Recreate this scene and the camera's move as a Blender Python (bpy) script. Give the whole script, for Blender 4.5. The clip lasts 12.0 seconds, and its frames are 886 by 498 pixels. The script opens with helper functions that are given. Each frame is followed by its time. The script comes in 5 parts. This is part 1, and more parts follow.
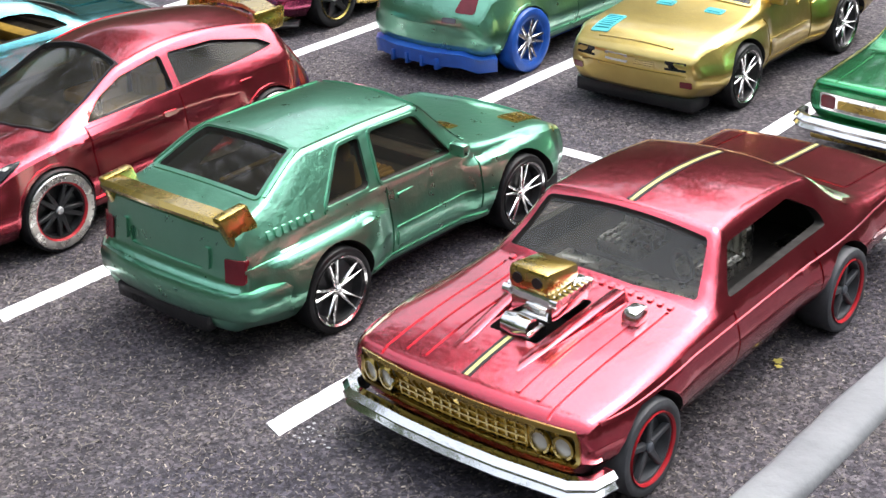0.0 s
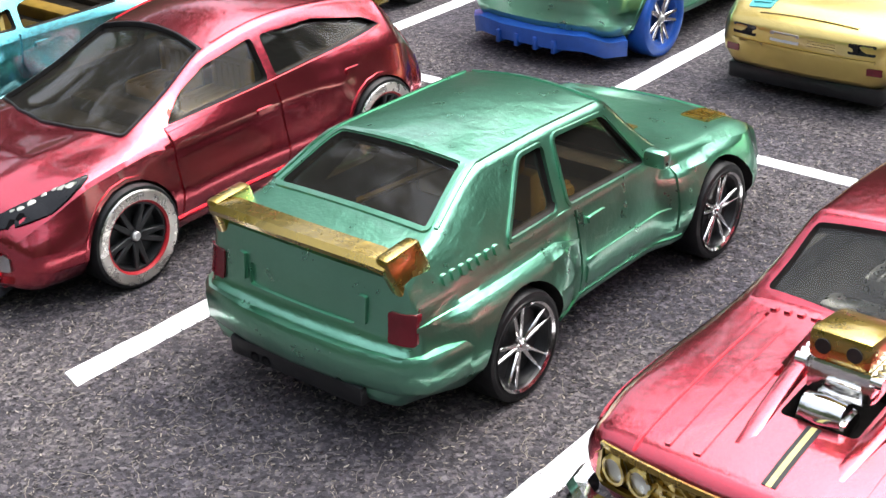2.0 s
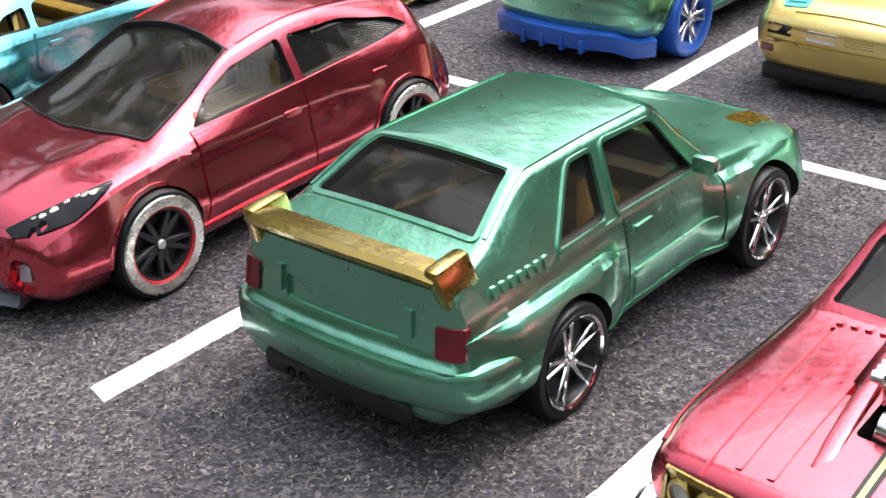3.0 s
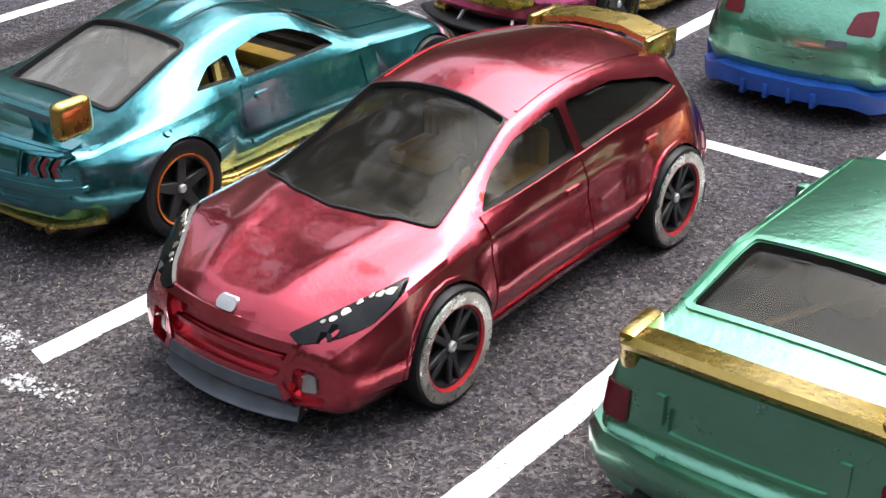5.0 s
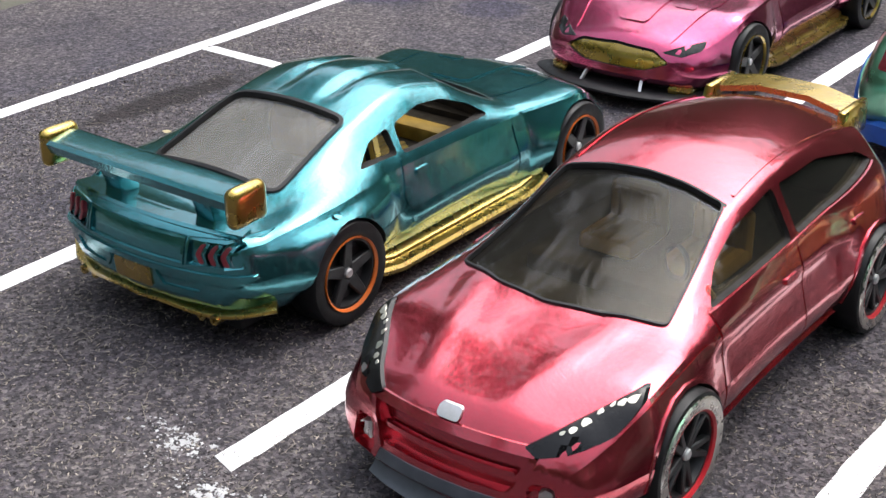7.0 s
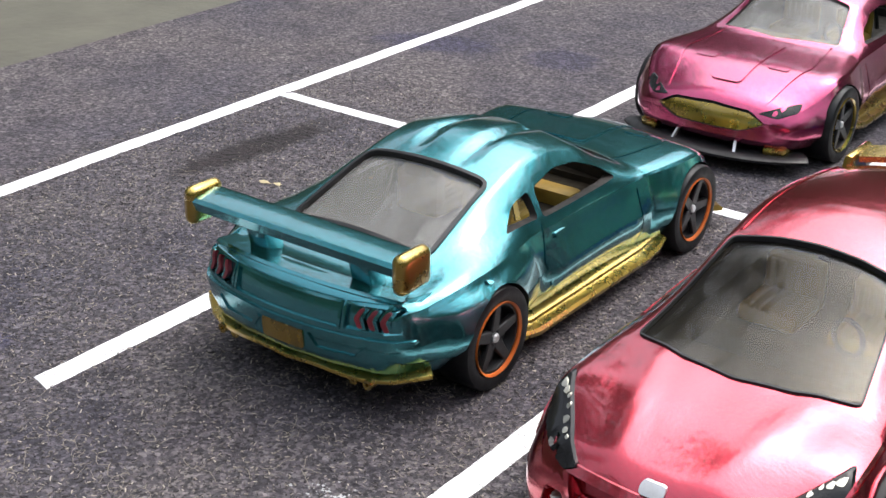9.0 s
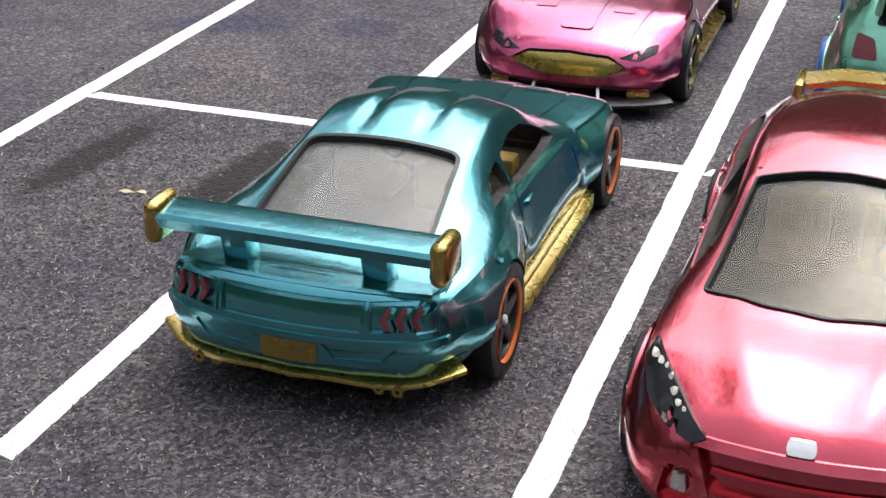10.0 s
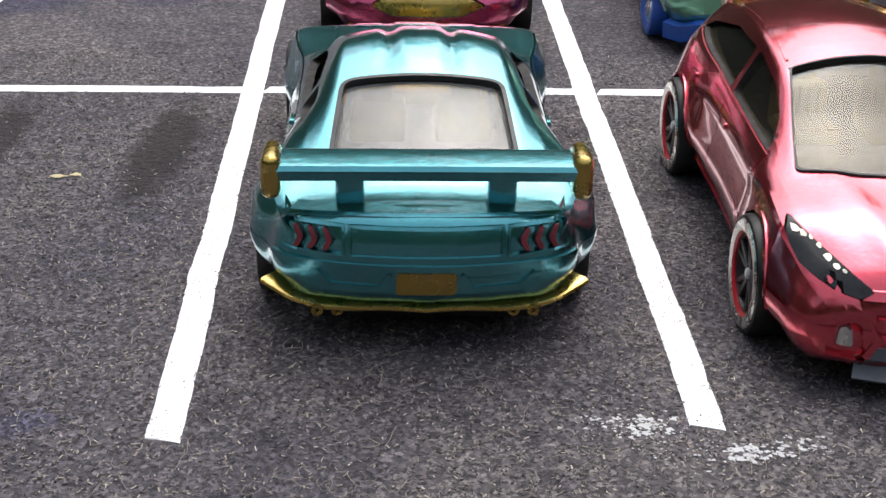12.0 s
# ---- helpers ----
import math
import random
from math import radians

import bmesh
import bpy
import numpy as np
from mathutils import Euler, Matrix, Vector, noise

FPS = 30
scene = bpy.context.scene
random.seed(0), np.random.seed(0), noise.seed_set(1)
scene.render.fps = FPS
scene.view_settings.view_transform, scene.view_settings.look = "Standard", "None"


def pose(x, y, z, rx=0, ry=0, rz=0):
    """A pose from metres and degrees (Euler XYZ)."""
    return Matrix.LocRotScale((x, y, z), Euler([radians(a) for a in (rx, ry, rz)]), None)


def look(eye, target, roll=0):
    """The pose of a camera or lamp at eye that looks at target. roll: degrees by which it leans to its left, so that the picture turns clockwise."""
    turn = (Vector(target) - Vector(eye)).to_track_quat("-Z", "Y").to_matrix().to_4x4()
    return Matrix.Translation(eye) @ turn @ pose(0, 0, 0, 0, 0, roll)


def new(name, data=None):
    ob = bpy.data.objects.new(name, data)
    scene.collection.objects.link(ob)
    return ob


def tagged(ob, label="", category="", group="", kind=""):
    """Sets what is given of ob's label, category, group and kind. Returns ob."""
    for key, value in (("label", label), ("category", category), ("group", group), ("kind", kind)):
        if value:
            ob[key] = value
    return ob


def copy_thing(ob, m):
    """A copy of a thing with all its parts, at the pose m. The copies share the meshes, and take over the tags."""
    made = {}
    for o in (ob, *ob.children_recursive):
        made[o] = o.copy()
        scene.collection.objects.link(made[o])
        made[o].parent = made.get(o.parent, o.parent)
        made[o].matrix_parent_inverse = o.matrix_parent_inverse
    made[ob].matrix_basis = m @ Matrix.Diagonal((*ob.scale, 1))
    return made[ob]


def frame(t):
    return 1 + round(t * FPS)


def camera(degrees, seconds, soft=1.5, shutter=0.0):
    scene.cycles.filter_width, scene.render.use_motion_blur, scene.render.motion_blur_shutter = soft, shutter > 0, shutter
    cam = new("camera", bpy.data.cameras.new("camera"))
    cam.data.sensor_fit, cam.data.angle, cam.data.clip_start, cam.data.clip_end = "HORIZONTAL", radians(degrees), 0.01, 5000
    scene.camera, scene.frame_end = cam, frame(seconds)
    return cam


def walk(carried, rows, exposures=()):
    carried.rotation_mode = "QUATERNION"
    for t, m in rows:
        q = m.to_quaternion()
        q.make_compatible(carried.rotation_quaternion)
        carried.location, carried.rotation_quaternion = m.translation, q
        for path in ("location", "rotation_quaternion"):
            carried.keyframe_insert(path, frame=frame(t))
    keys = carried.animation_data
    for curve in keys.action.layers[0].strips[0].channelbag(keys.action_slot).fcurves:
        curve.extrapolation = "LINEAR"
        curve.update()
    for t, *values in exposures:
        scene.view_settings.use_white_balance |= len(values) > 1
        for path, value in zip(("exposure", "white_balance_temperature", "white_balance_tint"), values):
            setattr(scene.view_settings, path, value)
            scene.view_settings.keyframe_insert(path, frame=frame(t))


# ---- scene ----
EXPOSURE = 1.08
CM = 0.01  # all lengths below are in centimetres: die-cast cars of about 7 cm
cam = camera(34.3, 12.0)
PATH = [
    (0, (23.514, -16.57, 8.095), (22.324, -15.211, 7.238), -2.3),
    (0.5, (21.455, -16.232, 7.758), (20.275, -14.869, 6.892), -1.7),
    (1, (19.76, -15.37, 7.108), (18.587, -14.008, 6.232), -2.2),
    (1.5, (19.298, -14.969, 6.895), (18.141, -13.599, 6.009), -2.0),
    (2, (19.333, -15.101, 7.001), (18.184, -13.724, 6.116), -2.0),
    (2.5, (19.174, -14.964, 6.858), (18.029, -13.584, 5.973), -1.9),
    (3, (18.64, -14.978, 6.874), (17.501, -13.595, 5.986), -1.8),
    (3.5, (17.452, -15.19, 6.898), (16.316, -13.804, 6.01), -1.9),
    (3.7, (16.877, -15.261, 6.941), (15.744, -13.872, 6.054), -1.7),
    (5.3, (14.81, -15.358, 7.033), (13.706, -13.952, 6.135), -0.4),
    (5.5, (14.815, -15.298, 6.894), (13.704, -13.894, 6.003), -0.7),
    (6, (14.738, -15.284, 7.031), (13.639, -13.872, 6.139), -0.6),
    (6.5, (14.091, -15.568, 7.019), (12.985, -14.142, 6.157), -0.8),
    (7, (12.647, -15.738, 7.183), (11.543, -14.311, 6.321), -0.8),
    (7.5, (11.48, -15.975, 7.172), (10.385, -14.536, 6.317), -0.2),
    (7.7, (11.098, -15.841, 7.267), (10.005, -14.409, 6.399), -0.9),
    (9.3, (10.909, -16.864, 7.497), (9.851, -15.378, 6.674), 1.5),
    (9.5, (10.855, -16.786, 7.379), (9.826, -15.286, 6.547), 1.1),
    (10, (7.091, -17.471, 6.983), (6.506, -15.757, 6.135), 0.3),
    (10.3, (3.941, -17.694, 6.577), (3.743, -15.892, 5.734), 0.4),
    (10.5, (2.634, -17.537, 6.348), (2.63, -15.724, 5.503), 0.5),
    (11, (1.948, -17.995, 6.311), (2.054, -16.189, 5.459), 1.0),
    (11.5, (2.033, -18.77, 6.821), (2.116, -16.972, 5.95), 0.8),
    (12, (1.846, -18.696, 6.549), (1.923, -16.893, 5.686), 1.2),
]
walk(cam, [(t, look(CM * Vector(eye), CM * Vector(target), roll)) for t, eye, target, roll in PATH], [(0, EXPOSURE + 0.4), (3.5, EXPOSURE + 0.35), (6, EXPOSURE), (9.5, EXPOSURE), (10.7, EXPOSURE - 0.2), (12, EXPOSURE - 0.24)])

# ---------------------------------------------------------------- light
world = bpy.data.worlds.new("sky")
scene.world = world
world.use_nodes = True
wn, wl = world.node_tree.nodes, world.node_tree.links
sky = wn.new("ShaderNodeTexSky")
sky.sky_type = "NISHITA"
sky.sun_disc = False
SUN_UP, SUN_TURN = radians(64), radians(15)
sky.sun_elevation, sky.sun_rotation = SUN_UP, SUN_TURN
sky.air_density, sky.dust_density, sky.ozone_density = 1.0, 3.0, 1.0
grey = wn.new("ShaderNodeHueSaturation")  # a thin white overcast takes the blue out
grey.inputs["Saturation"].default_value = 0.4
wl.new(sky.outputs[0], grey.inputs["Color"])
gaze, up, lift, veil = (wn.new("ShaderNode" + k) for k in ("TexCoord", "SeparateXYZ", "MapRange", "MixRGB"))
lift.inputs["From Min"].default_value, lift.inputs["From Max"].default_value = 0.0, 1.0  # an overcast sky is brightest overhead
lift.inputs["To Min"].default_value, lift.inputs["To Max"].default_value = 0.42, 2.1
veil.blend_type, veil.inputs[0].default_value = "MULTIPLY", 1.0
wl.new(gaze.outputs["Generated"], up.inputs[0])
wl.new(up.outputs["Z"], lift.inputs["Value"])
wl.new(grey.outputs[0], veil.inputs[1])
wl.new(lift.outputs[0], veil.inputs[2])
wl.new(veil.outputs[0], wn["Background"].inputs["Color"])
wn["Background"].inputs["Strength"].default_value = 0.13

sun = new("sun", bpy.data.lights.new("sun", "SUN"))
sun.data.energy, sun.data.angle, sun.data.color = 0.62, radians(72), (1.0, 0.98, 0.95)
sun.matrix_world = look(
    (math.sin(SUN_TURN) * math.cos(SUN_UP), math.cos(SUN_TURN) * math.cos(SUN_UP), math.sin(SUN_UP)), (0, 0, 0))


# ---------------------------------------------------------------- materials
class Mat:
    """A node material with a Principled shader and short ways to add to it."""

    def __init__(self, name, color=(0.5, 0.5, 0.5), rough=0.5, metal=0.0, **more):
        self.m = bpy.data.materials.new(name)
        self.m.use_nodes = True
        self.n, self.l = self.m.node_tree.nodes, self.m.node_tree.links
        self.p = self.n["Principled BSDF"]
        self.put("Base Color", (*color, 1)).put("Roughness", rough).put("Metallic", metal)
        for key, value in more.items():
            self.put(key.replace("_", " "), value)
        self.co = self.n.new("ShaderNodeTexCoord").outputs["Object"]

    def put(self, key, value):
        self.p.inputs[key].default_value = value
        return self

    def noise(self, scale, detail=4.0, rough=0.6):
        t = self.n.new("ShaderNodeTexNoise")
        t.inputs["Scale"].default_value, t.inputs["Detail"].default_value = scale, detail
        t.inputs["Roughness"].default_value = rough
        self.l.new(self.co, t.inputs["Vector"])
        return t.outputs["Fac"]

    def voronoi(self, scale, out="Color"):
        t = self.n.new("ShaderNodeTexVoronoi")
        t.inputs["Scale"].default_value = scale
        self.l.new(self.co, t.inputs["Vector"])
        return t.outputs[out]

    def ramp(self, fac, stops):
        r = self.n.new("ShaderNodeValToRGB")
        while len(r.color_ramp.elements) < len(stops):
            r.color_ramp.elements.new(0.5)
        for e, (at, col) in zip(r.color_ramp.elements, stops):
            e.position = at
            e.color = (*col, 1) if isinstance(col, tuple) else (col, col, col, 1)
        self.l.new(fac, r.inputs[0])
        return r.outputs["Color"]

    def mix(self, fac, a, b, kind="MIX"):
        x = self.n.new("ShaderNodeMix")
        x.data_type, x.blend_type = "RGBA", kind
        for key, v in ((0, fac), (6, a), (7, b)):
            if isinstance(v, (int, float)):
                x.inputs[key].default_value = v
            elif isinstance(v, tuple):
                x.inputs[key].default_value = (*v, 1)
            else:
                self.l.new(v, x.inputs[key])
        return x.outputs[2]

    def link(self, key, out):
        self.l.new(out, self.p.inputs[key])
        return self

    def bump(self, height, strength, depth):
        b = self.n.new("ShaderNodeBump")
        b.inputs["Strength"].default_value, b.inputs["Distance"].default_value = strength, depth
        if self.p.inputs["Normal"].links:
            self.l.new(self.p.inputs["Normal"].links[0].from_socket, b.inputs["Normal"])
        self.l.new(height, b.inputs["Height"])
        self.l.new(b.outputs[0], self.p.inputs["Normal"])
        return self


def paint(name, color, rough=0.24, chip=(0.75, 0.72, 0.68), chips=0.76, coat=0.06, peel=0.10):
    """Transparent candy colour over bare metal: metallic, glossy, slightly cloudy, with tiny chips."""
    m = Mat(name, color, rough, 0.95, Coat_Weight=1.0, Coat_Roughness=coat)
    dark, light = tuple(c * 0.93 for c in color), tuple(min(1, c * 1.06) for c in color)
    cloud = m.ramp(m.noise(180, 5), [(0.3, dark), (0.7, light)])
    specks = m.ramp(m.noise(1500, 3, 0.7), [(chips, 0.0), (chips + 0.03, 1.0)])
    zone = m.ramp(m.noise(90, 2), [(0.5, 0.0), (0.62, 1.0)])
    m.link("Base Color", m.mix(m.mix(1.0, specks, zone, "MULTIPLY"), cloud, chip))
    m.link("Roughness", m.ramp(m.noise(420, 4), [(0.3, rough * 0.92), (0.7, rough * 1.12)]))
    m.bump(m.noise(650, 3), peel, 0.0003)
    m.bump(m.noise(2600, 2), 0.05, 0.0001)
    return m.m


def plastic(name, color, rough=0.4, shine=0.5):
    m = Mat(name, color, rough, Specular_IOR_Level=shine)
    dark, light = tuple(c * 0.7 for c in color), tuple(min(1, c * 1.2 + 0.004) for c in color)
    m.link("Base Color", m.ramp(m.noise(300, 5), [(0.3, dark), (0.7, light)]))
    m.link("Roughness", m.ramp(m.noise(700, 4), [(0.25, rough * 0.75), (0.75, min(1, rough * 1.3))]))
    m.bump(m.noise(1800, 3), 0.12, 0.00015)
    return m.m


def metal(name, color, rough=0.12):
    m = Mat(name, color, rough, 1.0)
    m.link("Roughness", m.ramp(m.noise(800, 4), [(0.3, rough * 0.7), (0.7, rough * 2.2)]))
    m.bump(m.noise(900, 3), 0.15, 0.0002)
    return m.m


def tinted(name, color, haze=0.015):
    """Thin tinted window plastic: see-through, with a clear reflection."""
    m = bpy.data.materials.new(name)
    m.use_nodes = True
    n, l = m.node_tree.nodes, m.node_tree.links
    n.remove(n["Principled BSDF"])
    see, gloss, mixer, fres = (n.new("ShaderNode" + k) for k in ("BsdfTransparent", "BsdfGlossy", "MixShader", "LayerWeight"))
    see.inputs[0].default_value = (*color, 1)
    gloss.inputs["Roughness"].default_value = 0.04
    gloss.inputs["Color"].default_value = (1, 1, 1, 1)
    fres.inputs["Blend"].default_value = 0.5
    fifth, share = n.new("ShaderNodeMath"), n.new("ShaderNodeMapRange")  # gloss that grows towards a grazing view, alike on both faces
    fifth.operation, fifth.inputs[1].default_value = "POWER", 4.0
    share.inputs["To Min"].default_value, share.inputs["To Max"].default_value = 0.023, 0.55
    l.new(fres.outputs["Facing"], fifth.inputs[0])
    l.new(fifth.outputs[0], share.inputs["Value"])
    tex = n.new("ShaderNodeTexNoise")
    tex.inputs["Scale"].default_value = 500
    co = n.new("ShaderNodeTexCoord")
    l.new(co.outputs["Object"], tex.inputs["Vector"])
    bump = n.new("ShaderNodeBump")
    bump.inputs["Strength"].default_value, bump.inputs["Distance"].default_value = 0.012, 0.0002
    l.new(tex.outputs["Fac"], bump.inputs["Height"])
    l.new(bump.outputs[0], gloss.inputs["Normal"])
    l.new(share.outputs[0], mixer.inputs[0])
    l.new(see.outputs[0], mixer.inputs[1])
    l.new(gloss.outputs[0], mixer.inputs[2])
    dull, film = n.new("ShaderNodeBsdfDiffuse"), n.new("ShaderNodeMixShader")
    dull.inputs[0].default_value = (0.6, 0.59, 0.57, 1)
    film.inputs[0].default_value = haze
    l.new(mixer.outputs[0], film.inputs[1])
    l.new(dull.outputs[0], film.inputs[2])
    l.new(film.outputs[0], n["Material Output"].inputs[0])
    return m


RED = paint("candy_red", (0.54, 0.058, 0.085), 0.2, (0.75, 0.45, 0.45), chips=0.745, coat=0.05, peel=0.16)
GREEN = paint("candy_green", (0.17, 0.44, 0.295), 0.29, (0.6, 0.85, 0.72), chips=0.72, coat=0.08, peel=0.34)
TEAL = paint("candy_teal", (0.06, 0.285, 0.315), 0.23, (0.5, 0.62, 0.62), chips=0.725, coat=0.07, peel=0.24)
PINK = paint("candy_pink", (0.42, 0.05, 0.13), 0.22, coat=0.08, peel=0.2)
GOLD = paint("candy_gold", (0.52, 0.39, 0.11), 0.32, coat=0.1, peel=0.25)
APPLE = paint("candy_apple_green", (0.025, 0.30, 0.10), 0.22)
MUSTARD = paint("gold_paint", (0.40, 0.275, 0.05), 0.27, coat=0.12, peel=0.3)
MUSTARD_PLASTIC = plastic("gold_plastic", (0.40, 0.27, 0.05), 0.4)
BLACK = plastic("black_plastic", (0.010, 0.010, 0.011), 0.4, 0.35)
INSIDE = plastic("dark_inside", (0.02, 0.018, 0.016), 0.6, 0.2)
TYRE = plastic("black_tyre", (0.006, 0.006, 0.0065), 0.45, 0.28)
GREY_TYRE = plastic("grey_tyre", (0.045, 0.047, 0.052), 0.55)
BLUE = plastic("blue_plastic", (0.01, 0.075, 0.36), 0.35)
SLATE = plastic("slate_paint", (0.075, 0.085, 0.10), 0.45)
CHROME = metal("chrome", (0.86, 0.85, 0.83), 0.08)
SILVER = metal("silver_paint", (0.6, 0.6, 0.6), 0.35)
DULL_CHROME = metal("dull_chrome", (0.62, 0.6, 0.55), 0.2)
LAMP_SILVER = metal("lamp_silver", (0.42, 0.41, 0.36), 0.3)
RED_LINE = plastic("red_print", (0.42, 0.012, 0.02), 0.35)
ORANGE_LINE = plastic("orange_print", (0.55, 0.13, 0.02), 0.35)
DULL_RED = plastic("dull_red_print", (0.20, 0.02, 0.03), 0.4)
LAMP_RED = plastic("red_lamp", (0.13, 0.006, 0.012), 0.2)
LAMP_DARK = plastic("dark_lamp", (0.008, 0.008, 0.009), 0.15, 0.3)
TEAL_PRINT = plastic("teal_print", (0.06, 0.42, 0.45), 0.35)
PALE_GOLD = plastic("pale_gold_print", (0.62, 0.55, 0.2), 0.3)
SMOKE = tinted("smoked_window", (0.70, 0.65, 0.55), 0.01)
PALE_SMOKE = tinted("pale_smoked_window", (0.84, 0.82, 0.76), 0.02)
CLEAR = tinted("clear_window", (0.80, 0.79, 0.76), 0.13)


def asphalt():
    m = Mat("asphalt_board", (0.07, 0.065, 0.07), 0.85)
    grit = m.ramp(m.voronoi(2400), [(0.0, (0.019, 0.017, 0.020)), (0.55, (0.076, 0.067, 0.073)), (1.0, (0.21, 0.19, 0.185))])
    mid = m.ramp(m.noise(700, 6, 0.75), [(0.3, 0.5), (0.7, 1.3)])
    col = m.mix(1.0, grit, mid, "MULTIPLY")
    stain = m.ramp(m.noise(28, 4), [(0.33, (0.62, 0.62, 0.78)), (0.62, (1.14, 1.10, 1.08))])
    col = m.mix(1.0, col, stain, "MULTIPLY")
    col = m.mix(1.0, col, m.ramp(m.noise(75, 5, 0.7), [(0.34, (0.6, 0.58, 0.66)), (0.5, (1.04, 1.04, 1.04))]), "MULTIPLY")
    # soft-edged stains: x, y, half width, half length (cm), turn, tone
    for x, y, rx, ry, turn, tone in ((-0.9, -2.15, 0.6, 2.7, -5, (0.15, 0.1, 0.1)), (-3.05, -2.1, 0.55, 2.7, -5, (0.18, 0.125, 0.125)),
                                     (-4.3, 4.0, 1.9, 0.9, 20, (0.55, 0.55, 0.85)), (-1.9, 4.6, 1.1, 1.0, 0, (0.55, 0.55, 0.8)), (-1.3, -8.4, 0.6, 0.3, 10, (0.75, 0.78, 1.1))):
        spot = m.n.new("ShaderNodeMapping")
        spot.vector_type = "TEXTURE"
        spot.inputs["Location"].default_value = (x * CM, y * CM, 0)
        spot.inputs["Rotation"].default_value = (0, 0, radians(turn))
        spot.inputs["Scale"].default_value = (rx * CM, ry * CM, 1)
        m.l.new(m.co, spot.inputs["Vector"])
        size, rag = m.n.new("ShaderNodeVectorMath"), m.n.new("ShaderNodeMath")
        size.operation, rag.operation = "LENGTH", "ADD"
        m.l.new(spot.outputs[0], size.inputs[0])
        m.l.new(size.outputs["Value"], rag.inputs[0])
        m.l.new(m.ramp(m.noise(330, 4), [(0.2, 0.0), (0.8, 0.5)]), rag.inputs[1])
        col = m.mix(m.ramp(rag.outputs[0], [(0.7, 1.0), (1.0, 0.0)]), col, m.mix(1.0, col, tone, "MULTIPLY"))
    m.link("Base Color", col)
    m.bump(m.noise(900, 5, 0.75), 0.9, 0.0006)
    m.bump(m.voronoi(1500, "Distance"), 0.6, 0.0003)
    return m.m


def white_paint():
    m = Mat("white_line_paint", (0.8, 0.8, 0.8), 0.6)
    m.link("Base Color", m.ramp(m.noise(160, 6), [(0.22, (0.66, 0.64, 0.64)), (0.45, (0.82, 0.82, 0.82))]))
    m.bump(m.noise(700, 4), 0.3, 0.0003)
    return m.m


ASPHALT, WHITE = asphalt(), white_paint()


# ---------------------------------------------------------------- building helpers
def curve(*pts):
    """A smooth monotone curve through (y, value) pairs."""
    x, v = np.array(pts, float).T
    d = np.diff(v) / np.diff(x)
    s = np.r_[d[0], [0 if a * b <= 0 else 2 * a * b / (a + b) for a, b in zip(d[:-1], d[1:])], d[-1]]

    def at(q):
        q = min(max(q, x[0]), x[-1])
        i = min(max(int(np.searchsorted(x, q)) - 1, 0), len(d) - 1)
        h, t = x[i + 1] - x[i], (q - x[i]) / (x[i + 1] - x[i])
        return ((1 + 2 * t) * (1 - t) ** 2 * v[i] + t * (1 - t) ** 2 * h * s[i]
                + t * t * (3 - 2 * t) * v[i + 1] + t * t * (t - 1) * h * s[i + 1])

    at.keys = list(x)
    return at


def link_mesh(name, bm, mat, smooth=35):
    """A mesh object from a bmesh in centimetres, shaded smooth but at sharp edges."""
    bmesh.ops.scale(bm, vec=(CM, CM, CM), verts=bm.verts)
    for f in bm.faces:
        f.smooth = True
    for e in bm.edges:
        e.smooth = e.calc_face_angle(0) < radians(smooth)
    me = bpy.data.meshes.new(name)
    bm.to_mesh(me)
    bm.free()
    me.materials.append(mat)
    return new(name, me)


def part(name, bm, mat, parent=None, label="", smooth=35):
    ob = link_mesh(name, bm, mat, smooth)
    ob.parent = parent
    return tagged(ob, label)


def rounded(pts, r, n=4):
    """A closed outline with its corners rounded."""
    out, k = [], len(pts)
    for i in range(k):
        a, b, c = (Vector(pts[(i + d) % k]) for d in (-1, 0, 1))
        u, w = (a - b), (c - b)
        s = min(r, 0.45 * u.length, 0.45 * w.length)
        p, q = b + u.normalized() * s, b + w.normalized() * s
        out += [tuple((1 - t) ** 2 * p + 2 * t * (1 - t) * b + t * t * q) for t in (j / n for j in range(n + 1))]
    return out


TO3 = {"side": lambda u, v, d: (d, u, v), "front": lambda u, v, d: (u, d, v), "top": lambda u, v, d: (u, v, d)}
AWAY = {"side": Vector((1, 0, 0)), "front": Vector((0, 1, 0)), "rear": Vector((0, -1, 0)), "top": Vector((0, 0, 1))}


def place3(axis, u, v, d):
    return Vector(TO3["front" if axis == "rear" else axis](u, v, d))


def prism(outline, axis, d0, d1):
    """An outline drawn in the side (y, z), front (x, z) or top (x, y) view, drawn out from d0 to d1."""
    bm = bmesh.new()
    f = bm.faces.new([bm.verts.new(place3(axis, u, v, d0)) for u, v in outline])
    top = bmesh.ops.extrude_face_region(bm, geom=[f])["geom"]
    shift = place3(axis, 0, 0, d1 - d0)
    for v in top:
        if isinstance(v, bmesh.types.BMVert):
            v.co += shift
    bmesh.ops.recalc_face_normals(bm, faces=bm.faces)
    return bm


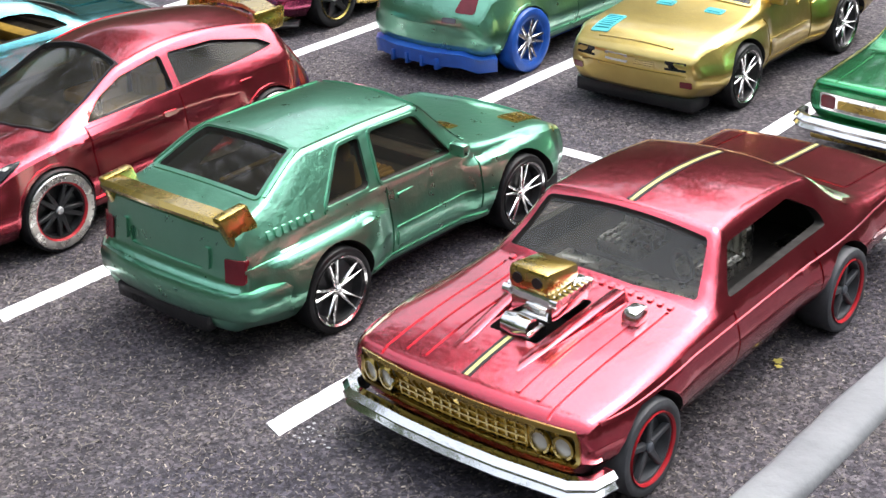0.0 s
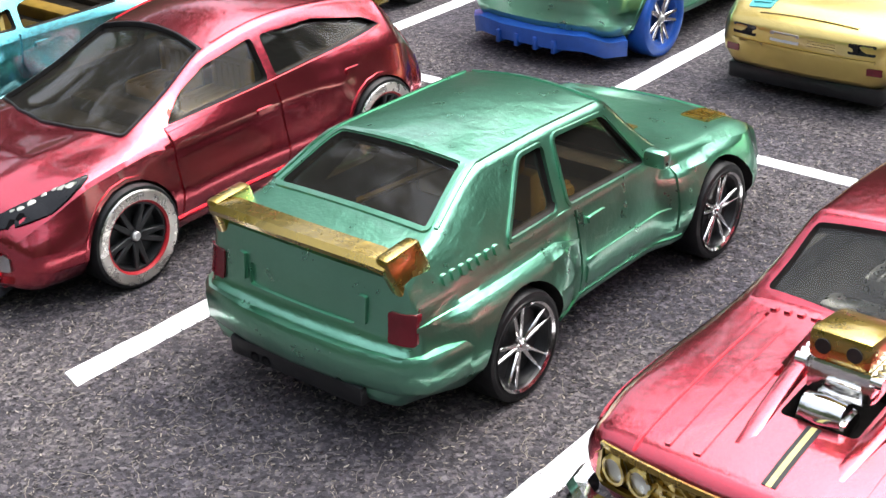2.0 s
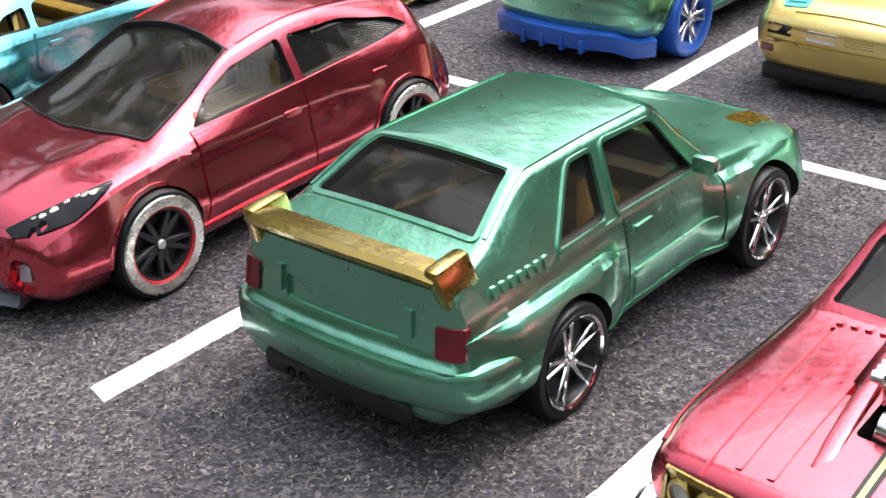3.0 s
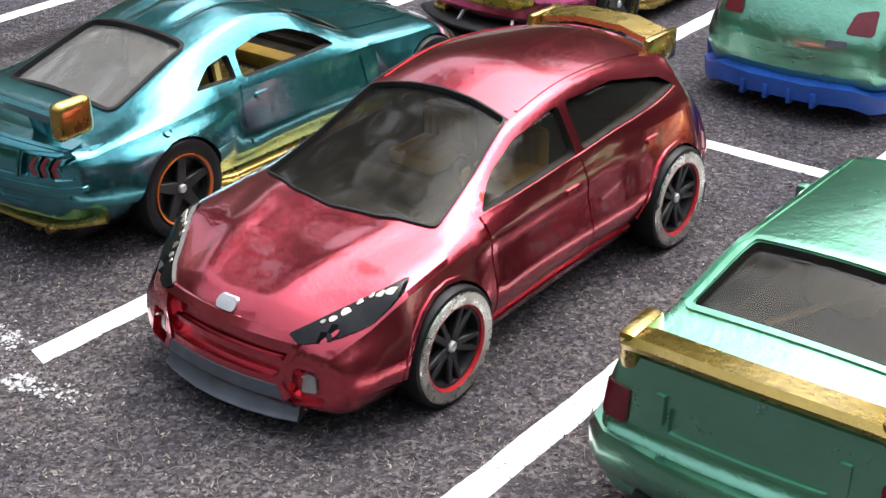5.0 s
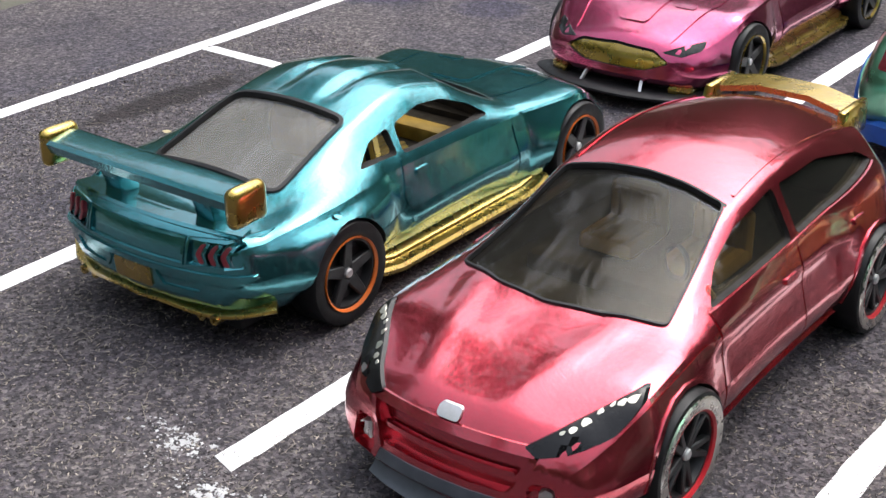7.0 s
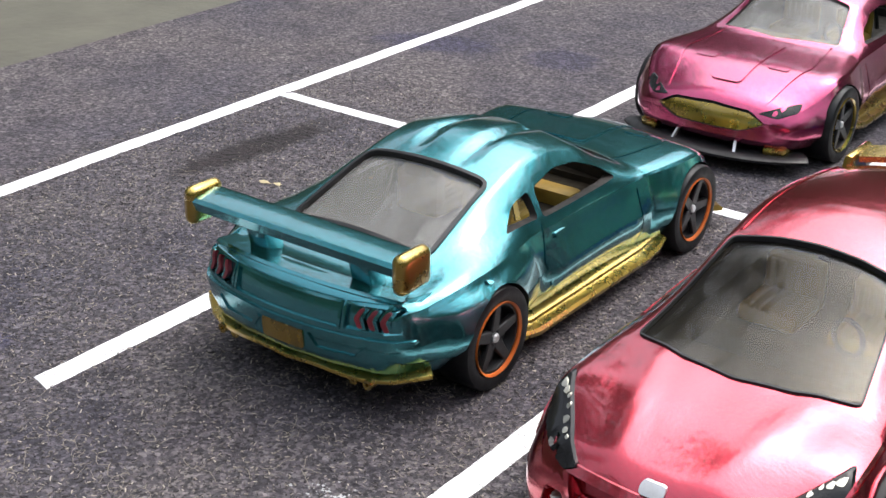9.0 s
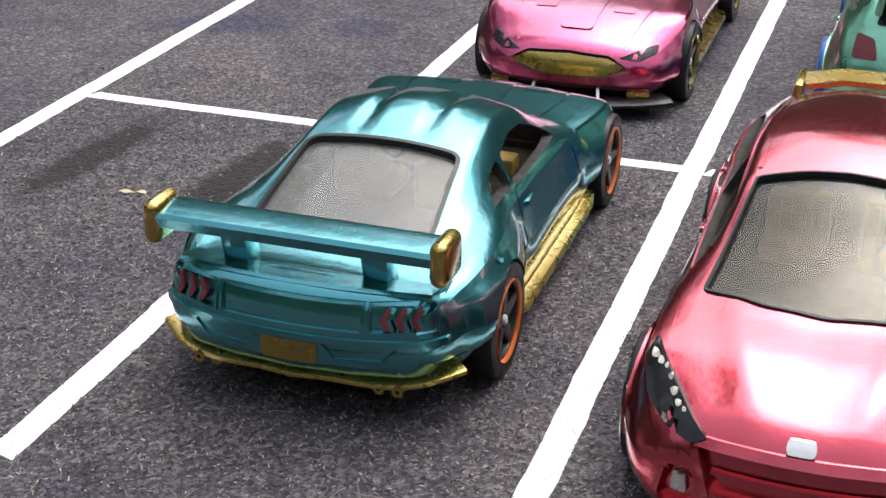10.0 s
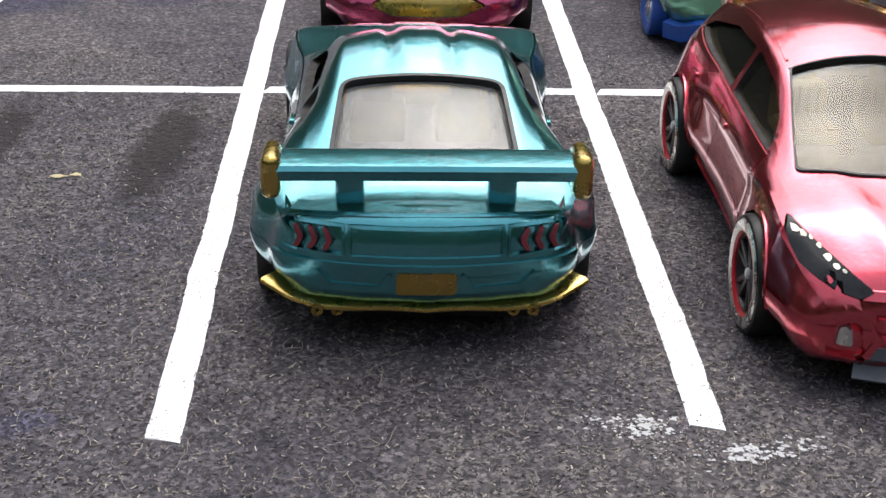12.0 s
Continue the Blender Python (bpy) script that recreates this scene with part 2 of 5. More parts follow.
def patch(tree, outline, axis, off=0.01, thick=0.03, step=0.12, bm=None, mirror=False):
    """A plate that follows the body's skin under an outline drawn in one view, off above it."""
    own = bmesh.new()
    f = own.faces.new([own.verts.new((u, v, 0)) for u, v in outline])
    us, vs = [p[0] for p in outline], [p[1] for p in outline]
    for lo, hi, no in ((min(us), max(us), (1, 0, 0)), (min(vs), max(vs), (0, 1, 0))):
        for k in range(1, int((hi - lo) / step) + 1):
            at = lo + k * (hi - lo) / (int((hi - lo) / step) + 1)
            bmesh.ops.bisect_plane(own, geom=own.faces[:] + own.edges[:] + own.verts[:], dist=1e-5,
                                   plane_co=Vector(no) * at, plane_no=no)
    out = AWAY[axis]
    for v in own.verts:
        p = place3(axis, v.co.x, v.co.y, 0)
        hit, nor, _, _ = tree.ray_cast(p + out * 9 - out * out.dot(p), -out)
        if hit is None:
            hit, nor, _, _ = tree.find_nearest(p + out * 3)
        n = (nor + out * 0.6).normalized()
        v.co = hit + n * off
    geom = bmesh.ops.extrude_face_region(own, geom=own.faces[:])["geom"]
    for v in geom:
        if isinstance(v, bmesh.types.BMVert):
            v.co -= out * thick
    bmesh.ops.recalc_face_normals(own, faces=own.faces)
    if mirror:
        bmesh.ops.scale(own, vec=(-1, 1, 1), verts=own.verts)
        bmesh.ops.reverse_faces(own, faces=own.faces)
    if bm is None:
        return own
    return merge(bm, own)


def merge(bm, other):
    me = bpy.data.meshes.new("tmp")
    other.to_mesh(me)
    other.free()
    bm.from_mesh(me)
    bpy.data.meshes.remove(me)
    return bm


def groove(tree, line, axis, wide=0.03, deep=0.03, mirror=False):
    """A narrow plate along a line on the skin, to cut a panel gap or to lay a bead."""
    pts = []
    for p, q in zip(line[:-1], line[1:]):
        p, q = Vector(p), Vector(q)
        n = max(1, int((q - p).length / 0.12))
        pts += [p.lerp(q, k / n) for k in range(n)]
    pts.append(Vector(line[-1]))
    closed = (pts[0] - pts[-1]).length < 1e-6
    if closed:
        pts.pop()
    m, out, own, rows = len(pts), AWAY[axis], bmesh.new(), []
    for i, p in enumerate(pts):
        d = (pts[(i + 1) % m] if closed or i + 1 < m else p) - (pts[i - 1] if closed or i else p)
        n = Vector((-d.y, d.x)).normalized() * wide / 2
        pair = []
        for w in (p + n, p - n):
            c = place3(axis, w.x, w.y, 0)
            hit, nor, _, _ = tree.ray_cast(c + out * 9 - out * out.dot(c), -out)
            if hit is None:
                hit, nor, _, _ = tree.find_nearest(c + out * 1.2)
            top = hit + (nor + out * 0.6).normalized() * 0.02
            pair += [own.verts.new(top), own.verts.new(top - out * (0.02 + deep))]
        rows.append((pair[0], pair[2], pair[3], pair[1]))
    for i in range(m if closed else m - 1):
        u, v = rows[i], rows[(i + 1) % m]
        for k in range(4):
            own.faces.new((u[k], u[(k + 1) % 4], v[(k + 1) % 4], v[k]))
    if not closed:
        own.faces.new(rows[0])
        own.faces.new(rows[-1][::-1])
    bmesh.ops.recalc_face_normals(own, faces=own.faces)
    if mirror:
        bmesh.ops.scale(own, vec=(-1, 1, 1), verts=own.verts)
        bmesh.ops.reverse_faces(own, faces=own.faces)
    return own


def box(x0, x1, y0, y1, z0, z1, bevel=0.03, bm=None, seg=2):
    own = bmesh.new()
    bmesh.ops.create_cube(own, size=1)
    for v in own.verts:
        v.co = Vector(((x0 + x1) / 2 + v.co.x * (x1 - x0), (y0 + y1) / 2 + v.co.y * (y1 - y0), (z0 + z1) / 2 + v.co.z * (z1 - z0)))
    if bevel:
        bmesh.ops.bevel(own, geom=own.edges[:], offset=bevel, segments=seg, profile=0.5, affect="EDGES")
    return own if bm is None else merge(bm, own)


def lathe(profile, n=40, closed=True):
    """A ring round the x axis from (radius, x) pairs."""
    bm = bmesh.new()
    rings = [[bm.verts.new((x, r * math.cos(2 * math.pi * k / n), r * math.sin(2 * math.pi * k / n))) for k in range(n)] for r, x in profile]
    pairs = list(zip(rings, rings[1:] + rings[:1])) if closed else list(zip(rings[:-1], rings[1:]))
    for a, b in pairs:
        for k in range(n):
            bm.faces.new((a[k], a[(k + 1) % n], b[(k + 1) % n], b[k]))
    bmesh.ops.recalc_face_normals(bm, faces=bm.faces)
    return bm


def sweep(line, section, bm=None):
    """A bar of constant (across, up) section swept along a line that runs level; closed at both ends."""
    own, rings = bmesh.new(), []
    for i, p in enumerate(line):
        p = Vector(p)
        d = (Vector(line[min(i + 1, len(line) - 1)]) - Vector(line[max(i - 1, 0)])).normalized()
        across = d.cross(Vector((0, 0, 1))).normalized()
        up = across.cross(d)
        rings.append([own.verts.new(p + across * a + up * b) for a, b in section])
    k = len(section)
    for a, b in zip(rings[:-1], rings[1:]):
        for j in range(k):
            own.faces.new((a[j], a[(j + 1) % k], b[(j + 1) % k], b[j]))
    own.faces.new(rings[0])
    own.faces.new(rings[-1][::-1])
    bmesh.ops.recalc_face_normals(own, faces=own.faces)
    return own if bm is None else merge(bm, own)


def flip(section):
    return [(-a, b) for a, b in section]


def lofted(c):
    """A car body from curves along its length: c holds bottom, sill, waist, belt, edge and top curves."""
    y0, y1, rnd = c["y0"], c["y1"], c.get("round", 0.16)
    ys = set(np.linspace(y0, y1, 60).round(4)) | {round(y0 + rnd * k, 4) for k in (0.03, 0.12, 0.3, 0.6, 1)}
    ys |= {round(y1 - rnd * k, 4) for k in (0.03, 0.12, 0.3, 0.6, 1)}
    for key in ("top", "edge_z"):
        for k in c[key].keys:
            ys |= {round(min(max(k + d, y0), y1), 4) for d in (-0.03, 0, 0.03)}
    ys = sorted(ys)
    ys = [y for i, y in enumerate(ys) if i == 0 or y - ys[i - 1] > 0.008]
    rings = []
    for y in ys:
        b, ws, wm, zm = (c[k](y) for k in ("bottom", "sill", "waist", "waist_z"))
        wb, zb, we, ze, zt = (c[k](y) for k in ("belt", "belt_z", "edge", "edge_z", "top"))
        for yw, amount, reach in c["flares"]:
            q = max(0.0, 1 - ((y - yw) / reach) ** 2)
            wm += amount * q ** 0.7
            wb += amount * 0.45 * q
        pts = [(0, b), (ws * 0.5, b), (ws - 0.1, b), (ws, b + 0.12), (wm, zm - 0.12), (wm, zm + 0.12), (wb, zb), (we, ze)]
        rad = [0, 0, 0.08, 0.08, 0.2, 0.2, c.get("belt_r", 0.07), c.get("edge_r", 0.1)]
        half = []
        crown = [(we * (1 - k / 12), ze + (zt - ze) * (1 - (1 - k / 12) ** 2)) for k in range(1, 13)]
        for i, (p, r) in enumerate(zip(pts, rad)):
            if r == 0:
                half.append(p)
                continue
            a, m, e = Vector(pts[i - 1]), Vector(p), Vector(pts[i + 1] if i + 1 < len(pts) else crown[0])
            s0, s1 = min(r, 0.45 * (a - m).length), min(r, 0.45 * (e - m).length)
            p0, p1 = m + (a - m).normalized() * s0, m + (e - m).normalized() * s1
            half += [tuple((1 - t) ** 2 * p0 + 2 * t * (1 - t) * m + t * t * p1) for t in (0, 0.5, 1)]
            if i + 1 < len(pts):
                nxt = Vector(pts[i + 1])
                half += [tuple(p1.lerp(nxt, q)) for q in ((0.2, 0.4, 0.6, 0.8) if i == 5 else (0.5,))]
        half += crown
        t = min(1, min(y - y0, y1 - y) / rnd)
        inset = rnd * 0.8 * (1 - math.sqrt(max(0, 1 - (1 - t) ** 2)))
        zc, hw, hh = (b + zt) / 2, max(wm, wb), max(0.2, (zt - b) / 2)
        rings.append([(x * (hw - inset) / hw, y, zc + (z - zc) * max(0.1, (hh - inset)) / hh) for x, z in half])
    bm = bmesh.new()

    def warp(p):
        x, y, z = p
        for end, bow, lean, reach in ((y1, c.get("bow_f", 0.2), c.get("lean_f", 0), 1.2), (y0, c.get("bow_r", 0.15), c.get("lean_r", 0), 1.0)):
            w = max(0.0, 1 - abs(y - end) / reach)
            w = w * w * (3 - 2 * w)
            s = 1 if end > 0 else -1
            y -= s * bow * w * abs(x / 1.4) ** 2.2
            y -= s * lean * w * (z - 0.7)
        return c["sculpt"](x, y, z) if "sculpt" in c else (x, y, z)

    n, m = len(rings[0]), 8
    loops = [[bm.verts.new(warp(p)) for p in r] + [bm.verts.new(warp((-p[0], p[1], p[2]))) for p in r[-2:0:-1]] for r in rings]
    k = len(loops[0])
    for a, b in zip(loops[:-1], loops[1:]):
        for j in range(k):
            bm.faces.new((a[j], a[(j + 1) % k], b[(j + 1) % k], b[j]))
    for ring, loop in ((rings[0], loops[0]), (rings[-1], loops[-1])):
        grid = [[loop[0]]]
        for j in range(1, n - 1):
            x, y, z = ring[j]
            grid.append([loop[j]] + [bm.verts.new(warp((x * (1 - 2 * i / m), y, z))) for i in range(1, m)] + [loop[k - j]])
        grid.append([loop[n - 1]])
        for a, b in zip(grid[:-1], grid[1:]):
            for i in range(m):
                if len(a) == 1:
                    bm.faces.new((a[0], b[i], b[i + 1]))
                elif len(b) == 1:
                    bm.faces.new((a[i], a[i + 1], b[0]))
                else:
                    bm.faces.new((a[i], a[i + 1], b[i + 1], b[i]))
    bmesh.ops.recalc_face_normals(bm, faces=bm.faces)
    return bm


def ease(t):
    t = min(1.0, max(0.0, t))
    return t * t * (3 - 2 * t)


def bell(t):
    return math.exp(-t * t)


def cabin(c, y0, y1, floor, wall=0.09, roof=0.09):
    """The hollow of the cabin: the body's upper section drawn in by the thickness of its shell."""
    bm, loops = bmesh.new(), []
    for y in np.linspace(y0, y1, 26):
        wb, zb, we, ze, zt = (c[k](y) for k in ("belt", "belt_z", "edge", "edge_z", "top"))
        zb, ze, zt = max(zb, floor + 0.06), max(ze - roof, floor + 0.12), max(zt - roof, floor + 0.16)
        wb, we = wb - wall, min(wb - wall, we - wall)
        half = [(wb, floor), (wb, min(zb, ze - 0.02)), (we, ze), (we * 0.66, ze + (zt - ze) * 0.56), (we * 0.33, ze + (zt - ze) * 0.89)]
        loops.append([bm.verts.new((x, y, z)) for x, z in half] + [bm.verts.new((0, y, zt))] + [bm.verts.new((-x, y, z)) for x, z in half[::-1]])
    k = len(loops[0])
    for a, b in zip(loops[:-1], loops[1:]):
        for j in range(k):
            bm.faces.new((a[j], a[(j + 1) % k], b[(j + 1) % k], b[j]))
    bm.faces.new(loops[0]), bm.faces.new(loops[-1])
    bmesh.ops.recalc_face_normals(bm, faces=bm.faces)
    return bm


from mathutils.bvhtree import BVHTree


def carved(name, bm, mat, cutters, parent, label=""):
    """The body with openings cut out of it; each cutter is (bmesh, material of the cut or None)."""
    ob, tools = link_mesh(name, bm, mat), []
    for cbm, cmat in cutters:
        t = link_mesh("tool", cbm, cmat or mat)
        mod = ob.modifiers.new("cut", "BOOLEAN")
        mod.operation, mod.object, mod.solver = "DIFFERENCE", t, "MANIFOLD"
        mod.material_mode = "TRANSFER"
        tools.append(t)
    me = bpy.data.meshes.new_from_object(ob.evaluated_get(bpy.context.evaluated_depsgraph_get()))
    ob.modifiers.clear()
    ob.data = me
    for t in tools:
        bpy.data.objects.remove(t)
    nb = bmesh.new()
    nb.from_mesh(me)
    for e in nb.edges:
        e.smooth = e.calc_face_angle(0) < radians(32)
    for f in nb.faces:
        f.smooth = True
    nb.to_mesh(me)
    nb.free()
    ob.parent = parent
    return tagged(ob, label)


def wheels(car, r, wide, half, front, rear, tyre, rim, spoke, hub, ring=None, lip=None, spokes=5, pair=0.0, fat=0.07, hole=0.7, labels=("", "")):
    """Four wheels: tyre, dish, spokes, hub cap and, where given, a printed ring and a bright lip."""
    def mesh(bm, mat, smooth=35):
        ob = link_mesh("tmp", bm, mat, smooth)
        me = ob.data
        bpy.data.objects.remove(ob)
        return me

    q, w = r * hole, wide
    me_tyre = mesh(lathe([(q, -w), (r * 0.93, -w), (r, -w + 0.06), (r, -0.05), (r * 0.97, -0.012), (r * 0.9, 0), (q + 0.05, 0.0), (q, -0.025)]), tyre)
    me_dish = mesh(lathe([(0.001, -w + 0.05), (q * 1.01, -w + 0.05), (q * 1.01, -0.03), (q * 0.9, -0.035), (q * 0.82, -0.14), (0.001, -0.16)], 32, False), rim)
    bars = []
    for i in range(spokes):
        for s in ((-pair, pair) if pair else (0,)):
            a = 2 * math.pi * i / spokes + 0.3
            bm = box(-0.10, -0.03, r * 0.1, q * 0.97, -fat / 2, fat / 2, 0.012, seg=1)
            for v in bm.verts:
                k = v.co.y / q
                v.co.x -= 0.03 * (1 - k)
                v.co.z = v.co.z * (1.25 - 0.5 * k) + s * k * q
            bmesh.ops.rotate(bm, verts=bm.verts, matrix=Matrix.Rotation(a, 3, "X"))
            bars.append(mesh(bm, spoke))
    me_hub = mesh(lathe([(0.001, -0.03), (0.04, -0.03), (0.055, -0.045), (0.06, -0.12)], 14, False), hub)
    me_ring = ring and mesh(lathe([(q * 0.96, -0.012), (q * 1.02, 0.006), (q * 1.02, -0.03), (q * 0.96, -0.05)], 40), ring)
    me_lip = lip and mesh(lathe([(q * 1.02, 0.004), (q * 1.27, 0.012), (q * 1.31, 0.0), (q * 1.27, -0.02), (q * 1.02, -0.02)], 40), lip)
    for y in (front, rear):
        for side in (1, -1):
            wh = new("wheel", me_dish)
            wh.parent = car
            wh.matrix_basis = pose(side * half * CM, y * CM, r * CM, random.uniform(0, 360), 0, 0 if side > 0 else 180)
            tagged(wh, labels[0])
            for nm, me in [("tyre", me_tyre), ("hub_cap", me_hub), ("ring", me_ring), ("rim", me_lip)] + [("spoke", b) for b in bars]:
                if me:
                    new(nm, me).parent = wh


def glass(tree, outline, axis, car, mat, name="window", mirror=False, off=-0.05):
    pane = part(name, patch(tree, outline, axis, off, 0.03, 0.1, mirror=mirror), mat, car, "", 60)
    pane.visible_shadow = False
    return pane


def car_root(name, label, x, y, turn, group=""):
    car = new(name)
    car.empty_display_size = 0.01
    tagged(car, label, "toy car", "toy cars in the car park")
    car.matrix_basis = pose(x * CM, y * CM, 0, 0, 0, turn)
    return car


def seats(car, mat, y, z, half=0.45, dash=None):
    """The moulded inside: a tub with two seats and a dashboard."""
    part("interior", box(-0.95, 0.95, y - 1.4, y + 1.0, z - 0.35, z - 0.22, 0.05), mat, car, "moulded plastic interior tub")
    for s in (-1, 1):
        seat = part("seat", box(s * half - 0.3, s * half + 0.3, y - 0.35, y + 0.35, z - 0.25, z - 0.05, 0.06), mat, car)
        part("backrest", box(s * half - 0.3, s * half + 0.3, y - 0.42, y - 0.22, z - 0.25, z + 0.3, 0.07), mat, seat)
        part("headrest", box(s * half - 0.17, s * half + 0.17, y - 0.46, y - 0.3, z + 0.24, z + 0.5, 0.06), mat, seat)
        for k in (-2, -1, 0, 1, 2):
            u = s * half + 0.1 * k
            part("seat_rib", box(u - 0.035, u + 0.035, y - 0.24, y - 0.19, z - 0.05, z + 0.26, 0.015, None, 1), mat, seat)
            part("seat_rib", box(u - 0.035, u + 0.035, y - 0.18, y + 0.34, z - 0.07, z - 0.03, 0.015, None, 1), mat, seat)
    if dash:
        part("dashboard", box(-0.9, 0.9, y + 0.75, y + 1.05, z - 0.3, z - 0.02, 0.06), dash, car)
        wheel = lathe([(0.15, -0.02), (0.19, -0.02), (0.19, 0.02), (0.15, 0.02)], 20)
        bmesh.ops.rotate(wheel, verts=wheel.verts, matrix=Matrix.Rotation(radians(70), 3, "Z"))
        bmesh.ops.translate(wheel, verts=wheel.verts, vec=(-half, y + 0.62, z + 0.08))
        part("steering_wheel", wheel, BLACK, car)


def outline_bar(x0, x1, z0, z1, r=0.04):
    return rounded([(x0, z0), (x1, z0), (x1, z1), (x0, z1)], r)


# ---------------------------------------------------------------- the ground
P = 4.56  # pitch of the parking bays


def sheet(name, x0, x1, y0, y1, z0, z1, mat, label, category, kind="structure", cuts=60):
    bm = bmesh.new()
    bmesh.ops.create_grid(bm, x_segments=cuts, y_segments=cuts, size=0.5)
    for v in bm.verts:
        v.co = Vector(((x0 + x1) / 2 + v.co.x * (x1 - x0), (y0 + y1) / 2 + v.co.y * (y1 - y0), z1))
    edge = [e for e in bm.edges if e.is_boundary]
    down = bmesh.ops.extrude_edge_only(bm, edges=edge)["geom"]
    for v in down:
        if isinstance(v, bmesh.types.BMVert):
            v.co.z = z0
    bmesh.ops.recalc_face_normals(bm, faces=bm.faces)
    return tagged(part(name, bm, mat, None, label), "", category, "", kind)


def olive():
    m = Mat("olive_board", (0.13, 0.125, 0.085), 0.7)
    m.link("Base Color", m.ramp(m.noise(60, 6), [(0.3, (0.065, 0.062, 0.045)), (0.7, (0.10, 0.095, 0.07))]))
    m.bump(m.noise(500, 5), 0.4, 0.0004)
    return m.m


sheet("ground", -9.1, 60, -60, 60, -0.25, 0, ASPHALT, "dark grey gritty asphalt-textured board with fine fibres", "ground")
sheet("table", -4000, 4000, -4000, 4000, -2, -0.25, olive(), "olive grey smooth table under the board", "table", cuts=4)


def stripe(name, a, b, wide, label):
    """A hand-painted white strip from a to b with wavering edges and a torn end."""
    a, b = Vector(a), Vector(b)
    d, n = (b - a).normalized(), Vector((-(b - a).y, (b - a).x)).normalized()
    steps = int((b - a).length / 0.12)
    bm, rows = bmesh.new(), []
    for i in range(steps + 1):
        p = a.lerp(b, i / steps)
        q = Vector((p.x, p.y, 0)) * 0.8
        wob = 0.02 * noise.noise(q)
        l = wide / 2 + 0.012 * noise.noise(q * 3 + Vector((0, 0, 5))) + 0.004 * random.uniform(-1, 1)
        r = wide / 2 + 0.012 * noise.noise(q * 3 + Vector((0, 0, 9))) + 0.004 * random.uniform(-1, 1)
        tail = (0.08 if i == 0 else 0)
        rows.append([bm.verts.new((*(p + n * (wob + l) + d * tail), 0.002)), bm.verts.new((*(p + n * (wob + l - 0.02) + d * tail), 0.014)),
                     bm.verts.new((*(p + n * (wob - r + 0.02)), 0.014)), bm.verts.new((*(p + n * (wob - r)), 0.002))])
    for u, v in zip(rows[:-1], rows[1:]):
        for k in range(3):
            bm.faces.new((u[k], u[k + 1], v[k + 1], v[k]))
    bm.faces.new(rows[0])
    bmesh.ops.recalc_face_normals(bm, faces=bm.faces)
    return tagged(part(name, bm, WHITE, None, label, 80), "", "road marking", "white bay lines", "structure")


BAY = "white hand-painted bay line on the asphalt board"
for k, near in ((-1, -16), (0, -8.72), (1, -8.55), (2, -8.46), (3, -8.2)):
    stripe("road_marking", (k * P, near), (k * P, 9.5), 0.30, BAY)
for k in range(-1, 4):
    stripe("road_marking", (k * P + 0.15, 0), (k * P + P - 0.15, 0), 0.24, "white hand-painted cross line between the bay rows")


def flat_blob(name, mat, spots, label, category, z=0.006):
    """Thin uneven splashes lying on the board: (x, y, radius, stretch)."""
    bm = bmesh.new()
    for x, y, r, s in spots:
        ph = random.uniform(0, 9)
        rim = []
        for k in range(16):
            a = 2 * math.pi * k / 16
            q = r * (0.65 + 0.55 * noise.noise((math.cos(a) * 1.7 + ph, math.sin(a) * 1.7, ph)) + random.uniform(-0.12, 0.12))
            rim.append(bm.verts.new((x + q * math.cos(a), y + q * s * math.sin(a), z)))
        c = bm.verts.new((x, y, z + 0.006))
        for k in range(16):
            bm.faces.new((rim[k], rim[(k + 1) % 16], c))
    return tagged(part(name, bm, mat, None, label, 80), "", category, "", "stuff")


splash = []
for x, y, wide, deep, n, big in ((3.7, -8.4, 0.2, 0.08, 60, 0.03), (4.05, -8.48, 0.16, 0.08, 70, 0.05), (4.85, -8.88, 0.14, 0.07, 70, 0.055), (5.2, -8.8, 0.16, 0.08, 60, 0.035),
                                 (4.4, -8.75, 0.35, 0.2, 110, 0.02), (14.1, -7.95, 0.12, 0.12, 40, 0.03)):
    splash += [(random.gauss(x, wide), random.gauss(y, deep), random.uniform(0.006, big) * random.uniform(0.6, 1.4), 0.75) for _ in range(n)]
flat_blob("paint_splash", plastic("flaked_white", (0.42, 0.42, 0.42), 0.7), splash, "white paint splashes on the board by the line end", "paint splash")

